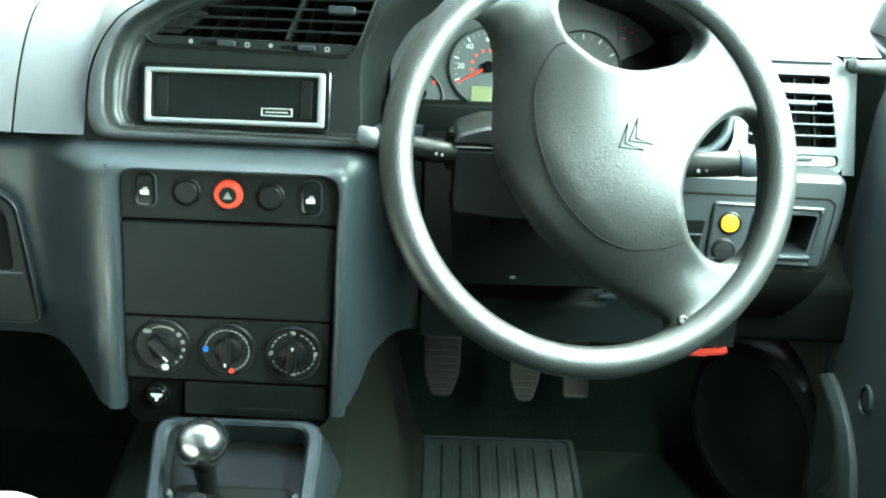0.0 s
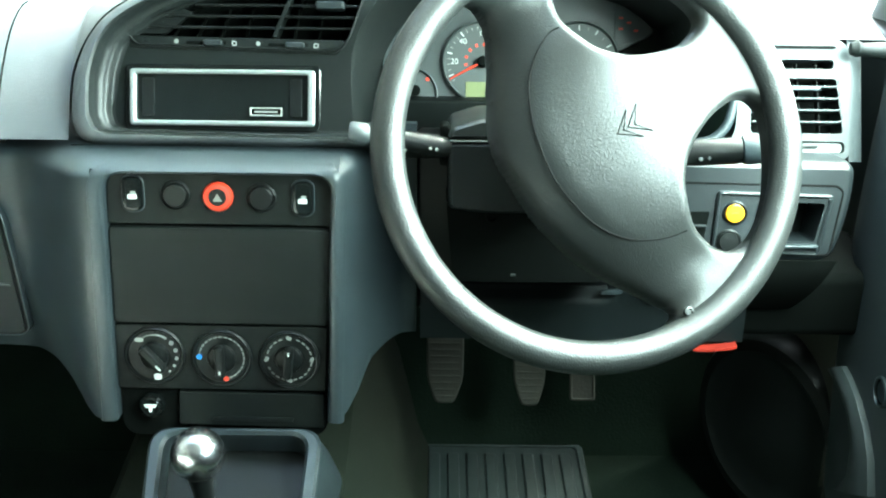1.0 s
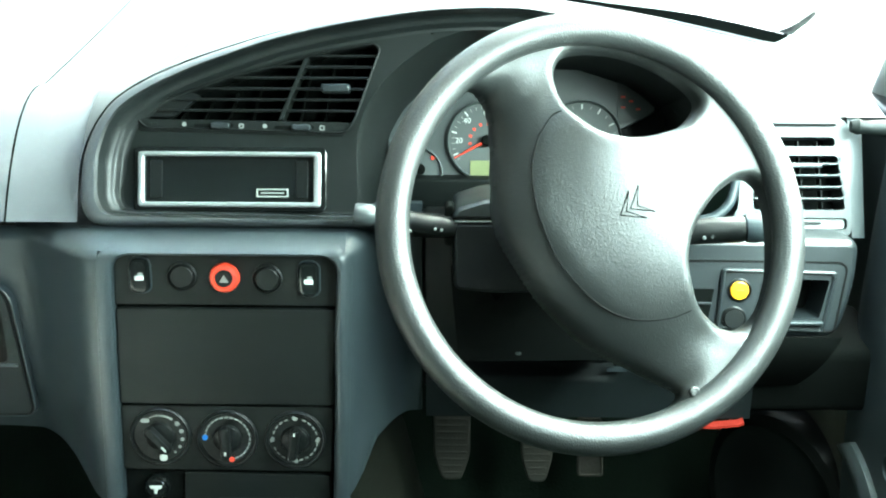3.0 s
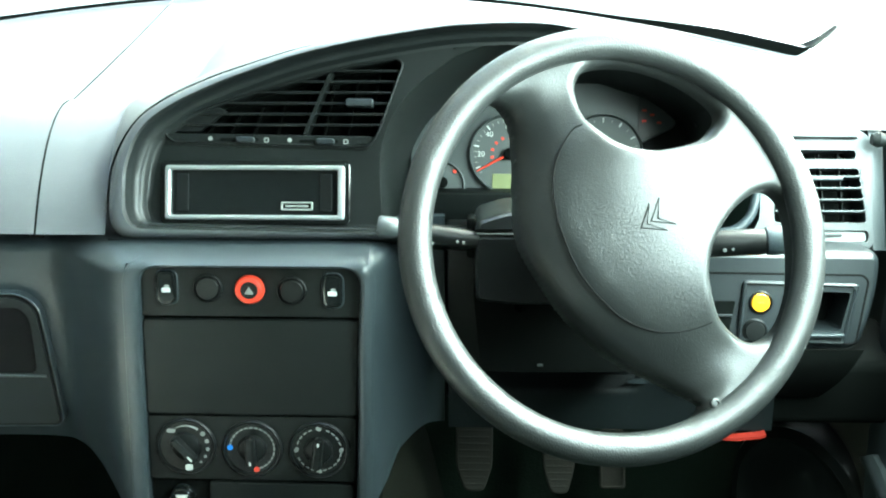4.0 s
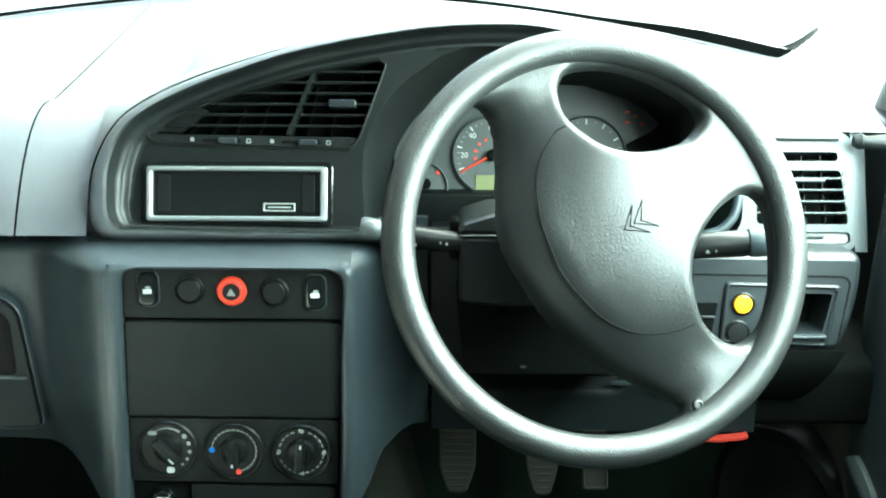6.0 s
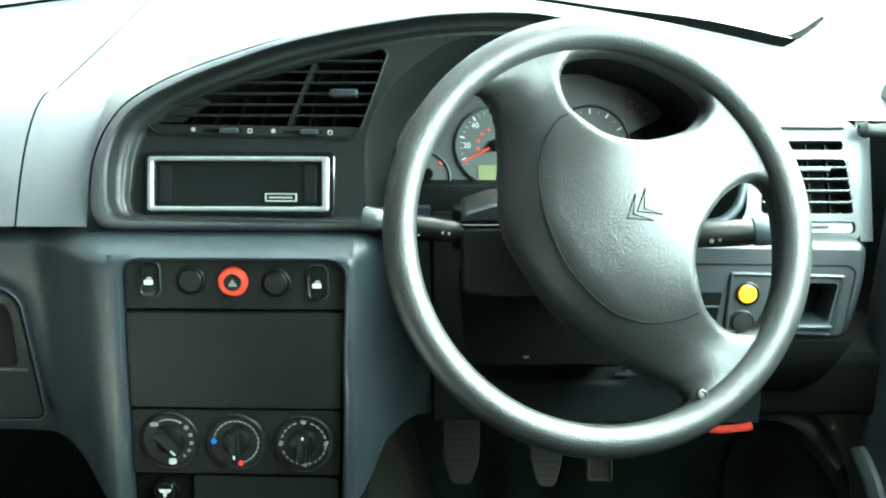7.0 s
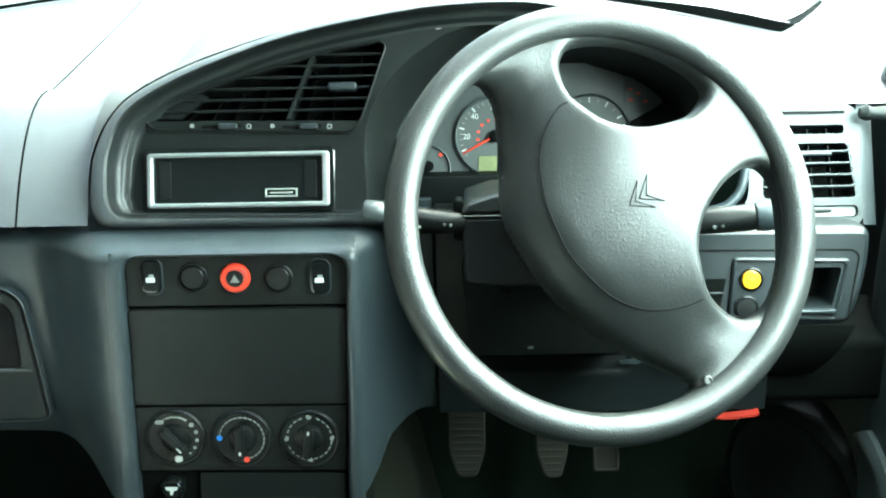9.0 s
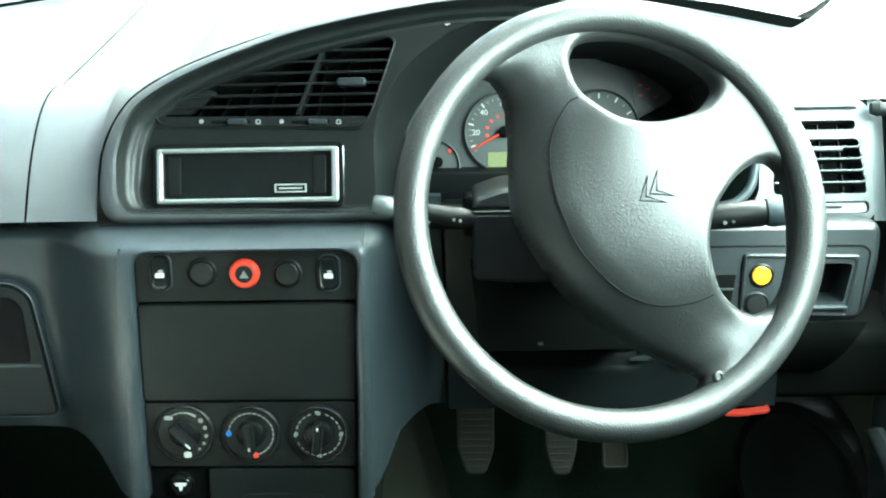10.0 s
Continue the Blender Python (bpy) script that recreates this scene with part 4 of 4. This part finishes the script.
part("switch_bar", plate(rr(24, 2.5, 1, -46, -37), 1, 4, 0.8), SIDEP, dswitch, "", RL)
part("binnacle_frame", tube([RV @ Vector(p) for p in smooth_path([(-160, -56, -8), (-150, -54, -6), (-133, -49, -5), (-119, -35, -4), (-113, -16, -4), (-110.5, 2, -4), (-109, 40, -4)], 5)], 0.0055, 10), LOWER, dash, "rounded edge of the instrument recess")
lever = thing("bonnet_lever", (0.53, 1.15, 0.385), "small red bonnet release lever under the dash", "lever")
part("lever", loft([[(x, y + b, z + c) for b, c in ((0, 0), (0.0, 0.003), (0.010, 0.004), (0.012, 0.001))] for x, y, z in ((0.505, 1.135, 0.376), (0.52, 1.132, 0.377), (0.546, 1.13, 0.381), (0.552, 1.132, 0.382))], True, True, True), LEVER, lever)
# Small pale plate for a mark above the knee panel.
part("knee_mark", plate(rr(6, 3, 1.2), 0, 1.5, 0.5), DIAL, dash, "small pale mark", CO @ Matrix.Translation((-43, -101, -30.5)))
part("panel_corner", plate(round_poly([(-14, -3), (8, -3), (16, 12), (12, 14), (4, 3), (-14, 1)], 2, 2), 0, 4, 1), LOWER, dash, "", basis((0.412, 1.141, 0.446), 5))
# Underside of the dash end, shade given by the near-black colour.
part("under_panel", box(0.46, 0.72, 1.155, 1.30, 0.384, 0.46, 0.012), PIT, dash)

# ---- footwell ----
for nm, lab, c, w, h in (("clutch_pedal", "worn grey rubber clutch pedal", (0.233, 1.40, 0.222), 52, 125), ("brake_pedal", "worn grey rubber brake pedal", (0.349, 1.40, 0.219), 45, 125)):
    p = thing(nm, c, lab, "pedal")
    B = basis(c, 30)
    lp = round_poly([(-w / 2, h / 2), (-w / 2 + 1, -h / 2 + 34), (-w / 4, -h / 2), (w / 4, -h / 2), (w / 2 - 1, -h / 2 + 34), (w / 2, h / 2)][::-1], 8)
    part("pad", plate(lp, -8, 0, 2), PEDAL, p, "", B)
    for k in range(12):
        part("rib", plate(rr(w * (0.8 if k > 1 else 0.55), 3, 1, 0, -h / 2 + 9 + 9 * k), -1, 0.7, 0.5), PEDAL, p, "", B)
    part("arm", tube([(0, 40, -8), (0, 80, -20), (0, 150, -10), (0, 260, 10)], 9, 8), DARK, p, "", B)
p = thing("accelerator_pedal", (0.424, 1.40, 0.174), "narrow brown-grey accelerator pedal", "pedal")
B = basis((0.424, 1.40, 0.174), 30)
part("pad", plate(rr(34, 80, 5, 0, 24), -8, 0, 2), PEDAL, p, "", B)
part("edge_trim", frame_ring(rr(35, 81, 5, 0, 24), rr(28, 74, 3, 0, 24), -4, 2, 0.8), FELT, p, "", B)
part("arm", tube([(0, 50, -8), (0, 120, -30), (0, 260, 0)], 7, 8), DARK, p, "", B)

mat = thing("floor_mat", (0.32, 1.42, 0.0), "ribbed dark green-grey rubber floor mat", "floor mat")
part("mat_base", plate(rr(252, 380, 18, 0, 0), 0, 6, 2), RUBBER, mat, "", Matrix.Translation((0.318, 1.325, 0.004)) @ MM)
part("mat_edge", frame_ring(rr(254, 382, 18, 0, 0), rr(232, 360, 10, 0, 0), 2, 10, 2), RUBBER, mat, "", Matrix.Translation((0.318, 1.325, 0.004)) @ MM)
for k in range(8):
    part("rib", plate(rr(17, 330, 4, -98 + 28 * k, -6), 4, 10, 2), RUBBER, mat, "", Matrix.Translation((0.318, 1.325, 0.004)) @ MM)

tun = sheet(lambda u, k: (lerp([(0, -0.24), (0.25, -0.17), (0.4, -0.12), (0.6, 0.12), (0.75, 0.165), (1, 0.215)], u), 0.2 + 1.32 * k, 0.004 + lerp([(0, 0.0), (0.1, 0.03), (0.25, 0.14), (0.4, 0.235), (0.6, 0.235), (0.75, 0.14), (0.9, 0.03), (1, 0.0)], u) * (0.75 + 0.45 * k)), steps(0, 1, 48), steps(0, 1, 10))
tagged(part("floor_tunnel", tun, TUNNEL, None), "olive carpeted transmission tunnel", "tunnel", kind="structure")

# tunnel and gear lever
tunnel = thing("gear_console", (0.0, 1.0, 0.0), "dark plastic gear console with grey rails", "console")
part("body", sheet(lambda u, k: (lerp([(0, -0.15), (0.3, -0.125), (0.42, -0.112), (0.58, 0.124), (0.7, 0.135), (1, 0.17)], u), 0.6 + 0.62 * k, lerp([(0, 0.0), (0.36, 0.15), (0.42, 0.17), (0.58, 0.17), (0.64, 0.15), (1, 0.0)], u)), steps(0, 1, 50), steps(0, 1, 6)), FASCIA, tunnel)
TR = Matrix.Translation((0.014, 0.953, 0.280)) @ Matrix.Rotation(radians(30), 4, "X") @ MM
to, ti = round_poly([(-72, -250), (74, -250), (90, 96), (-90, 96)], 26, 8), round_poly([(-58, -235), (60, -235), (74, 88), (-74, 88)], 20, 8)
part("console_skirt", loft([at_h(inset(to, 1), 6), at_h(inset(to, -8), -30), at_h(inset(to, -26), -150), at_h(inset(to, -34), -230)], True), LOWER, tunnel, "", TR)
part("tray_rail", frame_ring(to, ti, -40, 12, 3.5, -30), LOWER, tunnel, "satin blue-grey tray rail", TR)
part("tray_floor", plate(ti, -34, -26, 1), DARK, tunnel, "", TR)
part("tray_step", plate(rr(128, 120, 12, 0, -30), -28, -14, 4), FASCIA, tunnel, "", TR)
for sx in (-1, 1):
    part("tray_screw", lathe([(3.4, -24), (3.4, -6), (0.02, -4)], 12, sx * 66, 16), PALE, tunnel, "", TR)
gear = thing("gear_lever", (-0.012, 0.955, 0.22), "gear lever with polished ball knob", "gear lever")
part("knob", sphere(0.0272, (-0.013, 0.966, 0.346), 18), CHROME, gear, "polished metal ball knob")
part("stem", tube([(-0.013, 0.966, 0.325), (-0.011, 0.968, 0.30), (-0.008, 0.965, 0.24)], [0.013, 0.010, 0.011], 14), DARK, gear)
part("gaiter", lathe([(46, -26), (40, -8), (32, 10), (24, 30), (14, 48), (12, 60)], 28, -22, -24), DARK, gear, "creased black gaiter", TR)

# ---- door ----
door = thing("door_1", (0.72, 1.0, 0.1), "closed car door with dark moulded trim", "door", kind="structure")
part("trim_panel", sheet(lambda y, k: (0.70 + 0.02 * ease(1.2, 1.26, y) - 0.010 * math.sin(math.pi * k) + 0.02 * ease(0.94, 1.0, k), y, 0.12 + 0.57 * k), steps(-0.1, 1.26, 40), steps(0, 1, 24), (0.03, 0, 0)), TRIM, door, "blue-grey moulded trim")
part("window_rail", box(0.715, 0.76, -0.1, 1.27, 0.684, 0.706, 0.01), FASCIA, door)
part("mirror_lever", tube([(0.655, 1.21, 0.700), (0.662, 1.21, 0.700), (0.668, 1.21, 0.699), (0.70, 1.21, 0.698), (0.73, 1.21, 0.698)], [0.006, 0.009, 0.007, 0.0105, 0.0115], 16), FASCIA, door, "ribbed grey mirror adjuster")
part("hole_rim", lathe([(17, -1), (17, 3), (15, 4), (14, 1)], 24), LOWER, door, "", Matrix.Translation((0.690, 1.06, 0.37)) @ Matrix.Rotation(radians(-90), 4, "Y") @ MM)
part("trim_hole", lathe([(16, -2), (16, 2), (12, 3), (10, -4), (0.02, -5)], 24), PIT, door, "", Matrix.Translation((0.691, 1.06, 0.37)) @ Matrix.Rotation(radians(-90), 4, "Y") @ MM)
part("door_pocket", loft([[(0.70 - 0.055 * math.sin(a) * b, 0.3 + 0.72 * (1 - math.cos(a)) / 2, z) for a in steps(0.0, math.pi, 18)] for z, b in ((0.06, 0.7), (0.10, 1.0), (0.25, 1.0), (0.262, 0.92), (0.255, 0.8), (0.12, 0.75))], False), LOWER, door, "grey door pocket")
part("kick_panel", sheet(lambda y, k: (0.70 - 0.05 * ease(1.15, 1.5, y), y, 0.0 + 0.40 * k), steps(1.15, 1.55, 8), steps(0, 1, 8), (0.02, 0, 0)), FELT, door)
PE = [((1.200, 0.318), (1.165, 0.343)), ((1.160, 0.314), (1.138, 0.340)), ((1.126, 0.305), (1.110, 0.332)), ((1.100, 0.279), (1.078, 0.316)), ((1.100, 0.235), (1.052, 0.290)), ((1.130, 0.200), (1.036, 0.255))]
# Paler than the pocket itself, as the lit strip at its end.
part("pocket_end", sheet(lambda i, k: (0.684 - 0.006 * math.sin(math.pi * k), PE[i][0][0] + (PE[i][1][0] - PE[i][0][0]) * k, PE[i][0][1] + (PE[i][1][1] - PE[i][0][1]) * k), range(6), steps(0, 1, 6), (0.012, 0, 0)), VENTM, door, "grey curved end of the door pocket")
SP = Matrix.Translation((0.655, 1.29, 0.18)) @ Matrix.Rotation(radians(-60), 4, "Z") @ Matrix.Rotation(radians(90), 4, "X") @ MM
part("speaker_cover", lathe([(128, -40), (128, 0), (122, 9), (108, 12), (98, 6), (60, 8), (0.02, 14)], 48), DARK, door, "large round black speaker cover", SP)

# ---- passenger seat ----
seat = thing("passenger_seat", (-0.35, 0.5, 0.0), "passenger seat cushion with pale cover", "seat")
part("cushion", box(-0.60, -0.10, 0.30, 0.808, 0.27, 0.414, 0.035), FABRIC, seat, "pale cushion")
part("seat_base", box(-0.56, -0.16, 0.34, 0.72, 0.0, 0.28, 0.01), DARK, seat)
